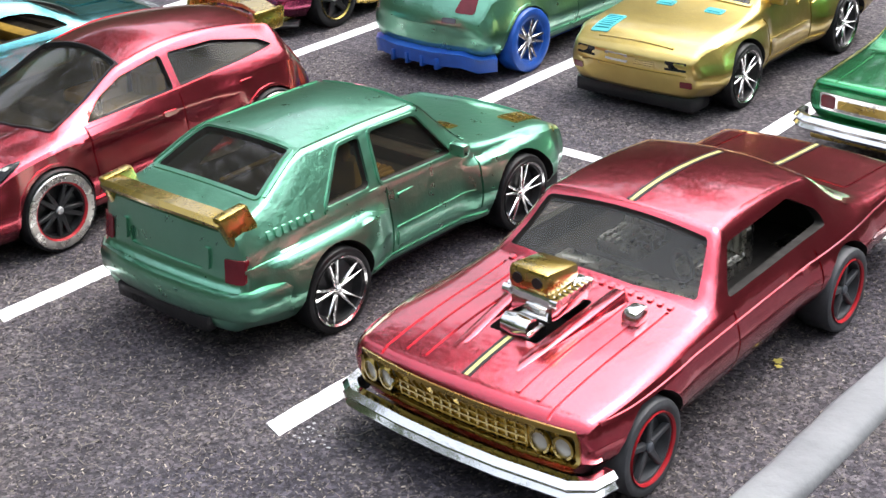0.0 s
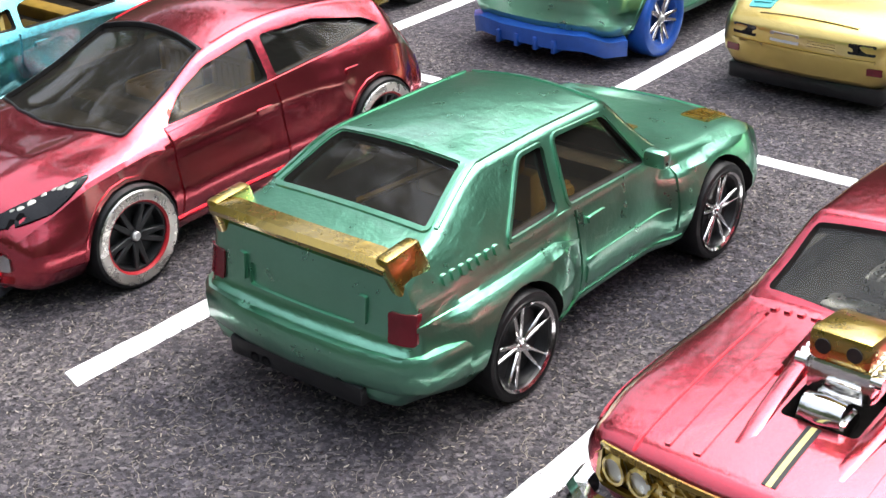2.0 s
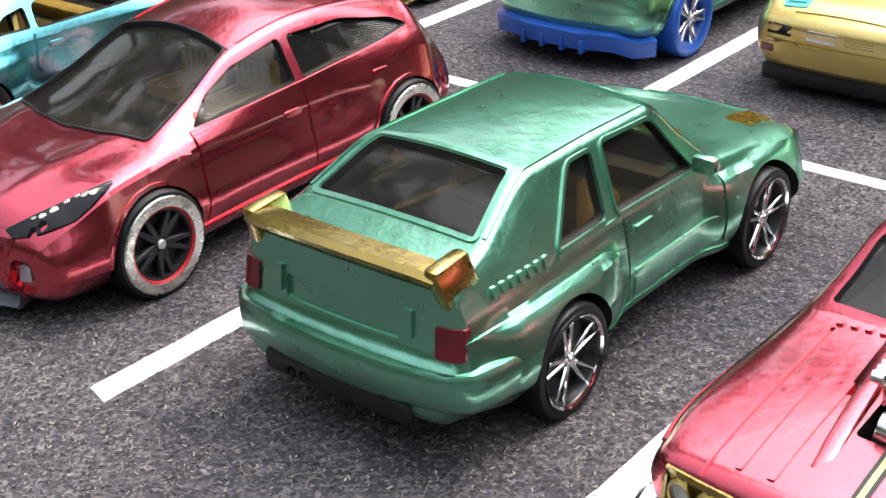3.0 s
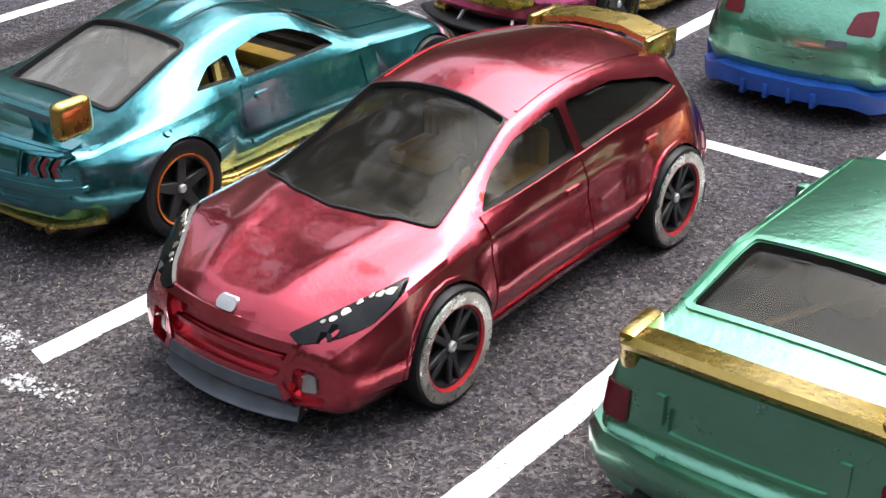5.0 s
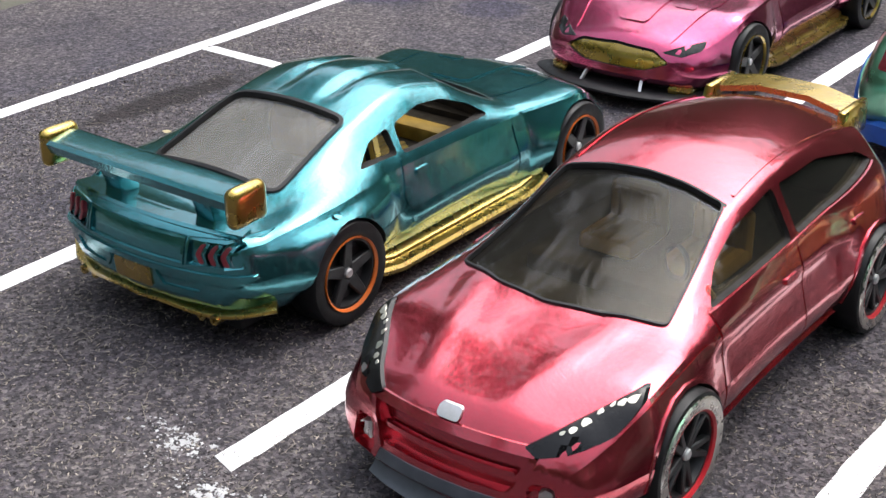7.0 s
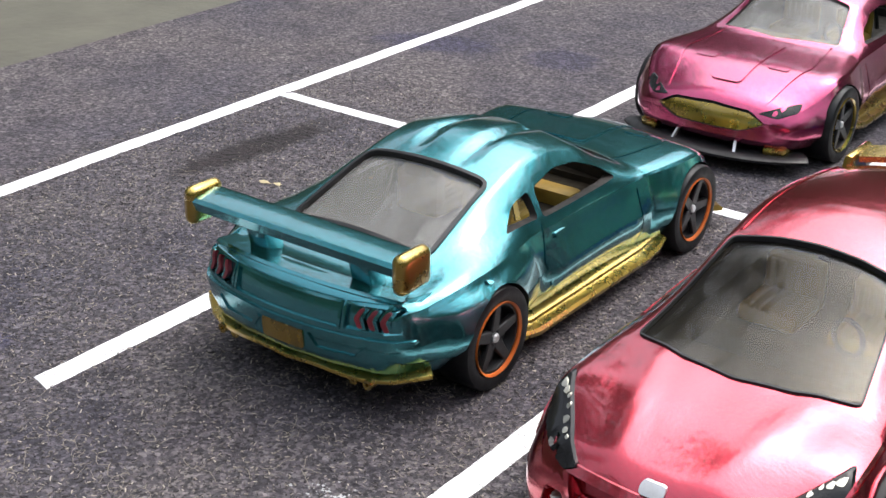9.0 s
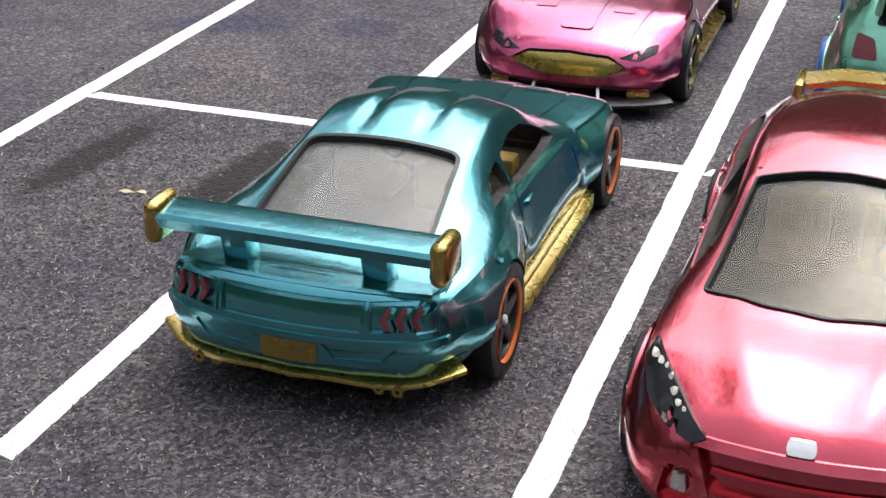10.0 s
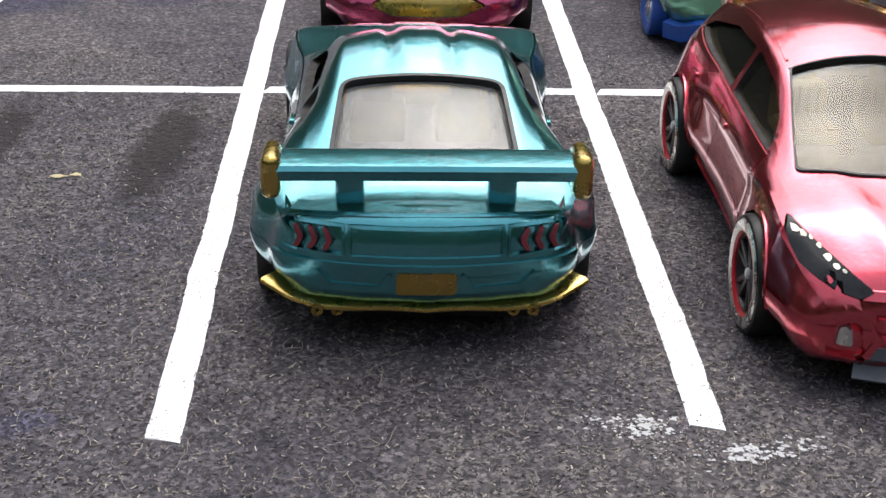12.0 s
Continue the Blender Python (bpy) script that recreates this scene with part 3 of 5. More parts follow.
def grit():
    """Loose chips and short fibres over the stretch of board that the cars stand on."""
    m = Mat("grit", (0.1, 0.09, 0.085), 0.9)
    isl = m.n.new("ShaderNodeNewGeometry").outputs["Random Per Island"]
    m.link("Base Color", m.ramp(isl, [(0.0, (0.02, 0.017, 0.018)), (0.4, (0.065, 0.056, 0.057)), (0.75, (0.15, 0.132, 0.122)), (0.95, (0.29, 0.255, 0.21)), (1.0, (0.45, 0.4, 0.33))]))
    rng = np.random.default_rng(4)
    n = 110000
    x, y = rng.uniform(-5, 19, n), -10.6 + 12.5 * rng.beta(1.0, 1.35, n)
    for sx, sy, rx, ry in ((-0.9, -2.15, 0.34, 1.6), (-3.05, -2.1, 0.3, 1.6)):
        keep = (np.hypot((x - sx - 0.08 * (y - sy)) / rx, (y - sy) / ry) + rng.normal(0, 0.15, n) > 1) | (rng.random(n) < 0.1)
        x, y = x[keep], y[keep]
        n = len(x)
    ln, wd, a, h = rng.uniform(0.014, 0.06, n), rng.uniform(0.007, 0.018, n), rng.uniform(0, 6.283, n), rng.uniform(0.004, 0.022, n)
    c, s = np.cos(a), np.sin(a)
    tilt = rng.uniform(-0.012, 0.012, n)
    quad = []
    for u, v, top in ((-1, -1, 0), (1, -0.6, 1), (0.7, 1, 1), (-0.8, 0.8, 0)):
        quad.append(np.stack([x + u * ln * c / 2 - v * wd * s / 2, y + u * ln * s / 2 + v * wd * c / 2, 0.002 + h * 0.5 + tilt * u], 1))
    foot = np.stack([x, y, np.full(n, -0.003)], 1)
    verts = np.stack(quad + [foot], 1).reshape(-1, 3) * CM
    base = np.arange(n)[:, None] * 5
    faces = np.concatenate([base + [0, 1, 2], base + [0, 2, 3], base + [0, 4, 1], base + [1, 4, 2], base + [2, 4, 3], base + [3, 4, 0]])
    me = bpy.data.meshes.new("grit")
    me.from_pydata(verts.tolist(), [], faces.tolist())
    me.materials.append(m.m)
    tagged(new("grit", me), "loose dark grit and flakes on the board", "grit", "", "stuff")


grit()


def fibres():
    m = Mat("fibre", (0.24, 0.21, 0.17), 0.7)
    bm = bmesh.new()
    for _ in range(650):
        x, y = random.uniform(-4, 17), -10.4 + 9 * random.betavariate(1, 1.6)
        a, bend, r = random.uniform(0, 6.28), random.gauss(0, 0.5), random.uniform(0.0022, 0.0034)
        line, z = [], 0.03
        for k in range(random.randint(4, 9)):
            line.append((x, y, 0.012 + 0.035 * math.sin(k * 0.7) ** 2))
            a += bend + random.gauss(0, 0.25)
            x, y = x + 0.055 * math.cos(a), y + 0.055 * math.sin(a)
        sweep(line, [(-r, 0), (0, r), (r, 0)], bm)
    tagged(part("fibres", bm, m.m, None, "fine pale fibres lying on the board"), "", "fibre", "", "stuff")


fibres()
LEAF = plastic("dry_flake", (0.50, 0.42, 0.24), 0.7)
flat_blob("dry_flake", LEAF, [(-2.0, -3.1, 0.16, 0.5), (-1.8, -3.05, 0.1, 0.6)], "pale dry flake on the board", "flake", 0.02)
flat_blob("yellow_flake", plastic("yellow_flake", (0.45, 0.38, 0.08), 0.7), [(17.2, -3.8, 0.1, 0.8), (17.25, -3.9, 0.06, 0.8)], "yellow crumb beside the red car", "flake", 0.03)


def kerb():
    m = Mat("grey_kerb", (0.30, 0.31, 0.32), 0.7)
    m.link("Base Color", m.ramp(m.noise(120, 6), [(0.3, (0.15, 0.157, 0.165)), (0.7, (0.215, 0.222, 0.23))]))
    m.bump(m.noise(300, 5), 0.5, 0.0006)
    bm, rows = bmesh.new(), []
    sec = [(-0.26, 0), (-0.255, 0.07), (-0.2, 0.13), (-0.1, 0.15), (0.1, 0.15), (0.2, 0.13), (0.255, 0.07), (0.26, 0)]
    for i in range(161):
        y = -12 + 16 * i / 160
        q = Vector((0, y * 0.5, 3))
        dx, w = 0.06 * noise.noise(q), 1 + 0.1 * noise.noise(q * 2.1)
        rows.append([bm.verts.new((18.36 + dx + a * w + 0.012 * noise.noise((y * 2, a * 4, 0)), y, z * (1 + 0.1 * noise.noise((y, a, 2))))) for a, z in sec])
    for u, v in zip(rows[:-1], rows[1:]):
        for k in range(len(sec) - 1):
            bm.faces.new((u[k], u[k + 1], v[k + 1], v[k]))
    bm.faces.new(rows[0]), bm.faces.new(rows[-1])
    bmesh.ops.recalc_face_normals(bm, faces=bm.faces)
    tagged(part("kerb", bm, m.m, None, "pale grey rounded clay kerb strip on the board", 60), "", "kerb", "", "structure")


kerb()


# ---------------------------------------------------------------- a tree seen in the windows, and an unseen ring added to dim the low sky
def tree_near():
    """A leafy tree in metres: tapered trunk, limbs and a crown of many leaves."""
    bark = plastic("bark", (0.09, 0.07, 0.05), 0.85)
    leaf = Mat("leaf", (0.05, 0.09, 0.03), 0.5)
    isl = leaf.n.new("ShaderNodeNewGeometry").outputs["Random Per Island"]
    leaf.link("Base Color", leaf.ramp(isl, [(0, (0.03, 0.06, 0.02)), (1, (0.09, 0.13, 0.045))]))
    root = new("tree")
    tagged(root, "tall leafy green tree out of view that darkens the low sky", "tree", "trees round the table")
    rng = np.random.default_rng(11)

    def limb(a, b, r0, r1):
        bm, rings = bmesh.new(), []
        a, b = Vector(a), Vector(b)
        for k in range(7):
            p = a.lerp(b, k / 6) + Vector(rng.normal(0, 0.03, 3)) * (1 if 0 < k < 6 else 0)
            r = r0 + (r1 - r0) * k / 6
            rings.append([bm.verts.new(p + Vector((r * math.cos(t * math.pi / 4), r * math.sin(t * math.pi / 4), 0))) for t in range(8)])
        for u, v in zip(rings[:-1], rings[1:]):
            for t in range(8):
                bm.faces.new((u[t], u[(t + 1) % 8], v[(t + 1) % 8], v[t]))
        bmesh.ops.scale(bm, vec=(100, 100, 100), verts=bm.verts)
        return bm

    part("trunk", limb((0, 0, -0.8), (0.1, 0.05, 3.2), 0.2, 0.1), bark, root)
    tips = []
    for k in range(9):
        a = 2.4 * k
        tip = (math.cos(a) * (0.9 + 0.1 * (k % 3)), math.sin(a) * (0.9 + 0.12 * (k % 4)), 2.6 + 0.35 * k)
        part("limb", limb((0.05, 0.03, 1.4 + 0.2 * k), tip, 0.07, 0.02), bark, root)
        tips.append(tip)
    n = 5200
    who = rng.integers(0, len(tips), n)
    c = np.array(tips)[who] + rng.normal(0, 0.36, (n, 3)) * (1, 1, 0.75)
    u, v = rng.normal(0, 1, (2, n, 3))
    u /= np.linalg.norm(u, axis=1)[:, None]
    v -= (v * u).sum(1)[:, None] * u
    v /= np.linalg.norm(v, axis=1)[:, None]
    ln = rng.uniform(0.05, 0.1, n)[:, None]
    quad = np.stack([c - u * ln, c - v * ln * 0.45, c + u * ln, c + v * ln * 0.45], 1).reshape(-1, 3)
    me = bpy.data.meshes.new("crown")
    me.from_pydata(quad.tolist(), [], np.arange(4 * n).reshape(-1, 4).tolist())
    me.materials.append(leaf.m)
    new("crown", me).parent = root
    return root


first = tree_near()
first.matrix_basis = pose(-3.9, 1.5, 0)
# copies added out of view, to darken the sky near the horizon
for k, (ang, far) in enumerate(((20, 8.5), (55, 9), (88, 8), (120, 8.6), (196, 8), (228, 9), (262, 9.5), (300, 9.2), (338, 8.6))):
    a = radians(ang)
    copy_thing(first, pose(far * math.cos(a), far * math.sin(a), 0, 0, 0, 77 * k))


def hedge():
    """A clipped hedge ring, added out of view to block the low sky, in metres."""
    m = Mat("unseen_hedge_leaves", (0.04, 0.07, 0.025), 0.6)
    m.link("Base Color", m.ramp(m.noise(6, 6), [(0.3, (0.02, 0.035, 0.012)), (0.7, (0.06, 0.09, 0.035))]))
    bm, rows, n = bmesh.new(), [], 160
    for k in range(n):
        a = 2 * math.pi * k / n
        ring = []
        for r, z in ((10.4, -0.9), (10.3, 3.4), (10.7, 4.6), (11.6, 5.2), (12.4, 4.2), (12.4, -0.9)):
            p = Vector((math.cos(a) * 4, math.sin(a) * 4, z))
            ring.append(bm.verts.new(((r + 0.35 * noise.noise(p)) * math.cos(a), (r + 0.35 * noise.noise(p)) * math.sin(a), z + (1.3 if z > 3 else 0.3) * noise.noise(p * 1.7))))
        rows.append(ring)
    for k in range(n):
        u, v = rows[k], rows[(k + 1) % n]
        for j in range(6):
            bm.faces.new((u[j], u[(j + 1) % 6], v[(j + 1) % 6], v[j]))
    bmesh.ops.recalc_face_normals(bm, faces=bm.faces)
    bmesh.ops.scale(bm, vec=(100, 100, 100), verts=bm.verts)
    tagged(part("hedge", bm, m.m, None, "tall dark green hedge ring, unseen, added to block the low sky"), "", "hedge", "", "stuff")


hedge()


# ---------------------------------------------------------------- boxy coupe with a rear wing
def boxy_coupe(label, x, y, turn, body, trim, vent, glassm, wing_label):
    car = car_root("toy_coupe", label, x, y, turn)
    c = dict(y0=-3.25, y1=3.08, round=0.14, bow_f=0.16, bow_r=0.14, lean_f=-0.05, belt_r=0.05, edge_r=0.055,
             bottom=curve((-3.25, 0.45), (-2.8, 0.4), (0, 0.34), (2.6, 0.36), (3.08, 0.4)),
             sill=curve((-3.25, 1.16), (-2.4, 1.24), (0, 1.2), (2.4, 1.24), (3.08, 1.14)),
             waist=curve((-3.25, 1.26), (-2.4, 1.33), (-0.3, 1.26), (0.6, 1.26), (2.4, 1.33), (3.08, 1.22)),
             waist_z=curve((-3.25, 0.75), (0, 0.8), (3.08, 0.72)),
             belt=curve((-3.25, 1.2), (-2.9, 1.2), (0, 1.17), (1, 1.17), (3.08, 1.14)),
             belt_z=curve((-3.25, 0.98), (-3.14, 1.02), (-3.06, 1.36), (-2.5, 1.42), (0, 1.42), (0.8, 1.38), (2.6, 1.2), (3.08, 1.02)),
             edge=curve((-3.25, 1.16), (-3.06, 1.1), (-2.5, 1.0), (-1.6, 0.85), (0.25, 0.84), (0.62, 0.95), (1.0, 1.1), (3.08, 1.08)),
             edge_z=curve((-3.25, 1.0), (-3.16, 1.04), (-3.08, 1.6), (-2.5, 1.78), (-1.62, 2.12), (0.22, 2.1), (0.66, 1.72), (1.02, 1.42), (2.6, 1.23), (3.08, 1.04)),
             top=curve((-3.25, 1.02), (-3.16, 1.06), (-3.08, 1.64), (-2.5, 1.8), (-1.6, 2.18), (-0.6, 2.22), (0.3, 2.16), (0.72, 1.75), (1.06, 1.45), (2.6, 1.26), (3.08, 1.06)),
             flares=[(-1.76, 0.05, 1.0), (1.76, 0.05, 1.0)])

    def boxed(x, y, z):
        """Squared-off wings over the wheels."""
        for yw in (-1.76, 1.76):
            x += math.copysign(0.09 * ease((1.1 - abs(y - yw)) / 0.42) * ease((1.27 - z) / 0.09) * ease((abs(x) - 0.95) / 0.12), x)
        return x, y, z

    c["sculpt"] = boxed
    bm = lofted(c)
    tree = BVHTree.FromBMesh(bm)
    quarter = rounded([(-1.68, 1.5), (-0.92, 1.49), (-0.80, 2.02), (-1.16, 2.02)], 0.07)
    door = rounded([(-0.72, 1.48), (0.60, 1.44), (0.20, 2.0), (-0.60, 2.03)], 0.07)
    back = rounded([(-0.86, -2.42), (0.86, -2.42), (0.70, -1.74), (-0.70, -1.74)], 0.06)
    front = rounded([(-0.96, 0.98), (0.96, 0.98), (0.74, 0.34), (-0.74, 0.34)], 0.06)
    cuts = [(prism(quarter, "side", -2, 2), INSIDE), (prism(door, "side", -2, 2), INSIDE),
            (prism(back, "top", 1.3, 3), INSIDE), (prism(front, "top", 1.25, 3), INSIDE), (cabin(c, -2.5, 0.95, 1.15), INSIDE)]
    for yw in (-1.76, 1.76):
        for s in (-1, 1):
            w = lathe([(0.001, 0.7 * s), (0.62, 0.7 * s), (0.62, 2 * s), (0.001, 2 * s)], 32)
            bmesh.ops.translate(w, verts=w.verts, vec=(0, yw, 0.52))
            cuts.append((w, INSIDE))
    for mirror in (False, True):
        cuts.append((groove(tree, [(-0.66, 0.55), (-0.66, 1.4)], "side", 0.03, 0.025, mirror), None))
        cuts.append((groove(tree, [(0.95, 0.6), (0.98, 1.3)], "side", 0.03, 0.025, mirror), None))
    cuts.append((patch(tree, outline_bar(-0.62, 0.62, 1.12, 1.34), "rear", 0.05, 0.085), None))
    carved("body", bm, body, cuts, car)
    for mirror in (False, True):
        glass(tree, quarter, "side", car, glassm, "side_window", mirror)
        glass(tree, door, "side", car, glassm, "side_window", mirror)
    glass(tree, back, "top", car, glassm, "rear_window", off=-0.05)
    glass(tree, front, "top", car, glassm, "windscreen", off=-0.05)
    for mirror in (False, True):
        for ring in (quarter, door):
            cx, cy = sum(p[0] for p in ring) / len(ring), sum(p[1] for p in ring) / len(ring)
            line = [(cx + (u - cx) * 1.05, cy + (v - cy) * 1.09) for u, v in ring]
            part("window_frame", groove(tree, line + line[:1], "side", 0.03, 0.02, mirror), body, car)
        part("roof_gutter", groove(tree, [(0.95, -2.4), (0.79, -1.66), (0.77, -0.7), (0.78, 0.2)], "top", 0.035, 0.02, mirror), body, car)
        part("fender_crease", groove(tree, [(-3.0, 1.2), (-2.4, 1.235), (-1.1, 1.235), (-0.7, 1.12)], "side", 0.035, 0.02, mirror), body, car)
        part("sill_plate", groove(tree, [(-1.1, 0.5), (1.1, 0.48)], "side", 0.05, 0.02, mirror), body, car)
    for ring, wide in ((back, 1.04), (front, 1.04)):
        cy = sum(p[1] for p in ring) / len(ring)
        line = [(u * wide, cy + (v - cy) * 1.1) for u, v in ring]
        part("window_frame", groove(tree, line + line[:1], "top", 0.05, 0.02), body, car)
    # rear lamps, vents, handles, mirrors
    for mirror in (False, True):
        part("tail_lamp", patch(tree, rounded([(0.98, 1.06), (1.22, 1.06), (1.2, 1.34), (0.97, 1.34)], 0.03), "rear", 0.02, 0.06, mirror=mirror), LAMP_RED, car, "dark red tail lamp")
        part("door_handle", patch(tree, rounded([(-0.50, 1.2), (-0.2, 1.2), (-0.2, 1.27), (-0.50, 1.27)], 0.03), "side", 0.03, 0.05, mirror=mirror), body, car)
        part("door_moulding", patch(tree, rounded([(-0.58, 0.62), (0.88, 0.62), (0.88, 0.88), (-0.58, 0.88)], 0.03), "side", 0.022, 0.05, mirror=mirror), body, car)
        part("belt_trim", patch(tree, [(-1.72, 1.43), (0.7, 1.38), (0.7, 1.41), (-1.72, 1.465)], "side", 0.018, 0.04, mirror=mirror), body, car)
        for k in range(7):
            u = -2.62 + 0.115 * k
            part("pillar_louvre", patch(tree, rounded([(u, 1.44), (u + 0.07, 1.44), (u + 0.085, 1.52), (u + 0.015, 1.52)], 0.02), "side", 0.028, 0.05, mirror=mirror), body, car)
        bm = box(1.16, 1.42, 0.52, 0.68, 1.42, 1.6, 0.05)
        if mirror:
            bmesh.ops.scale(bm, vec=(-1, 1, 1), verts=bm.verts)
            bmesh.ops.reverse_faces(bm, faces=bm.faces)
        part("mirror", bm, body, car)
        part("plate_post", patch(tree, outline_bar(0.66, 0.76, 1.16, 1.42, 0.03), "rear", 0.035, 0.06, mirror=mirror), body, car)
        part("headlamp", patch(tree, outline_bar(0.66, 1.02, 0.86, 1.0, 0.02), "front", 0.012, 0.05, mirror=mirror), LAMP_DARK, car, "dark rectangular headlamp")
        part("indicator", patch(tree, outline_bar(0.92, 1.12, 0.60, 0.70, 0.02), "front", 0.012, 0.05, mirror=mirror), LAMP_RED, car, "red front indicator")
    for u0, u1, v0, v1 in ((0.6, 0.94, 2.2, 2.78), (-0.72, -0.4, 1.3, 1.5), (0.2, 0.52, 1.3, 1.5)):
        hv = part("hood_vent", patch(tree, rounded([(u0, v0), (u1, v0), (u1, v1), (u0, v1)], 0.04), "top", 0.012, 0.03), vent, car, "painted bonnet vent")
        n = 7 if v1 > 2 else 3
        for k in range(n):
            w = v0 + 0.05 + (v1 - v0 - 0.1) * k / n
            part("vent_slat", patch(tree, [(u0 + 0.04, w), (u1 - 0.04, w), (u1 - 0.04, w + 0.03), (u0 + 0.04, w + 0.03)], "top", 0.026, 0.03), vent, hv)
    part("bonnet_seam", groove(tree, [(-0.7, 2.86), (0.7, 2.86)], "top", 0.03, 0.004), body, car)
    part("number_plate", patch(tree, outline_bar(0.02, 0.44, 0.86, 0.99, 0.02), "front", 0.015, 0.05), SILVER, car, "blank silver plate")
    for k in range(4):
        part("grille_slat", patch(tree, outline_bar(-0.48, -0.1, 0.86 + 0.036 * k, 0.875 + 0.036 * k, 0.005), "front", 0.014, 0.04), body, car)
    part("front_crease", patch(tree, outline_bar(-1.02, 1.02, 0.76, 0.80, 0.01), "front", 0.03, 0.06), body, car)
    # the gold wing with turned-down tips
    sec = [(-0.13, -0.035), (0.13, -0.05), (0.15, 0.0), (0.1, 0.05), (-0.12, 0.045), (-0.15, 0.0)]
    wing = part("rear_wing", sweep([(-0.98, -3.02, 1.76), (-0.86, -3.06, 1.8), (0, -3.1, 1.82), (0.86, -3.06, 1.8), (0.98, -3.02, 1.76)], sec), trim, car, wing_label)
    for s in (-1, 1):
        bm = box(s * 0.99 - 0.08, s * 0.99 + 0.08, -3.16, -2.72, 1.46, 1.86, 0.05)
        for v in bm.verts:
            if v.co.z < 1.6:
                v.co.y += 0.12
                v.co.x += s * 0.04
            if v.co.y > -2.95:
                v.co.z += 0.03
        part("wing_tip", bm, trim, wing)
    bl = [(-1.36, -2.35), (-1.35, -2.7), (-1.28, -3.0), (-1.12, -3.14), (-0.6, -3.24), (0, -3.27), (0.6, -3.24), (1.12, -3.14), (1.28, -3.0), (1.35, -2.7), (1.36, -2.35)]
    part("rear_bumper", sweep([(u, v, 0.8) for u, v in bl], [(-0.1, -0.18), (0.02, -0.18), (0.06, -0.12), (0.07, 0.1), (0.03, 0.17), (-0.12, 0.19)]), body, car)
    # black base with the exhausts, chin and sill
    bm = box(-0.8, 0.8, -3.28, -2.9, 0.44, 0.63, 0.03)
    part("rear_valance", bm, BLACK, car, "black plastic rear valance")
    for u in (-0.48, -0.34):
        bm = lathe([(0.03, 0), (0.055, 0), (0.055, -0.2), (0.03, -0.2)], 16)
        bmesh.ops.rotate(bm, verts=bm.verts, matrix=Matrix.Rotation(-math.pi / 2, 3, "Z"))
        bmesh.ops.translate(bm, verts=bm.verts, vec=(u, -3.28, 0.5))
        part("exhaust_tip", bm, BLACK, car)
    bm = box(-1.14, 1.14, 2.4, 3.12, 0.16, 0.42, 0.07)
    for v in bm.verts:
        if v.co.y > 2.9:
            v.co.y -= 0.2 * (v.co.x / 1.14) ** 2
    part("front_chin", bm, BLACK, car, "black plastic chin spoiler")
    part("base", box(-0.95, 0.95, -2.5, 2.6, 0.2, 0.45, 0.05), BLACK, car, "black plastic base")
    seats(car, MUSTARD_PLASTIC, -0.3, 1.35, 0.42, BLACK)
    brace = sweep([(-0.55, -1.75, 1.45), (0.0, -1.5, 1.75), (0.5, -1.3, 2.02)], [(-0.03, 0), (0, 0.03), (0.03, 0), (0, -0.03)])
    part("roll_bar", brace, MUSTARD_PLASTIC, car, "gold roll bar")
    wheels(car, 0.53, 0.42, 1.42, 1.76, -1.76, TYRE, BLACK, CHROME, CHROME, CHROME, None, 5, 0.17, 0.042, 0.80, ("wheel with ten thin chrome spokes", ""))
    part("axle", lathe([(0.06, -1.2), (0.06, 1.2), (0.001, 1.2), (0.001, -1.2)], 10), CHROME, car).matrix_basis = pose(0, -1.76 * CM, 0.5 * CM)
    return car


boxy_coupe("dark green metallic die-cast coupe with gold rear wing", 11.37, -4.38, 0, GREEN, MUSTARD, MUSTARD, SMOKE, "gold rear wing")
boxy_coupe("gold metallic die-cast coupe with teal bonnet vents", 11.40, 5.0, 180, GOLD, GOLD, TEAL_PRINT, CLEAR, "")


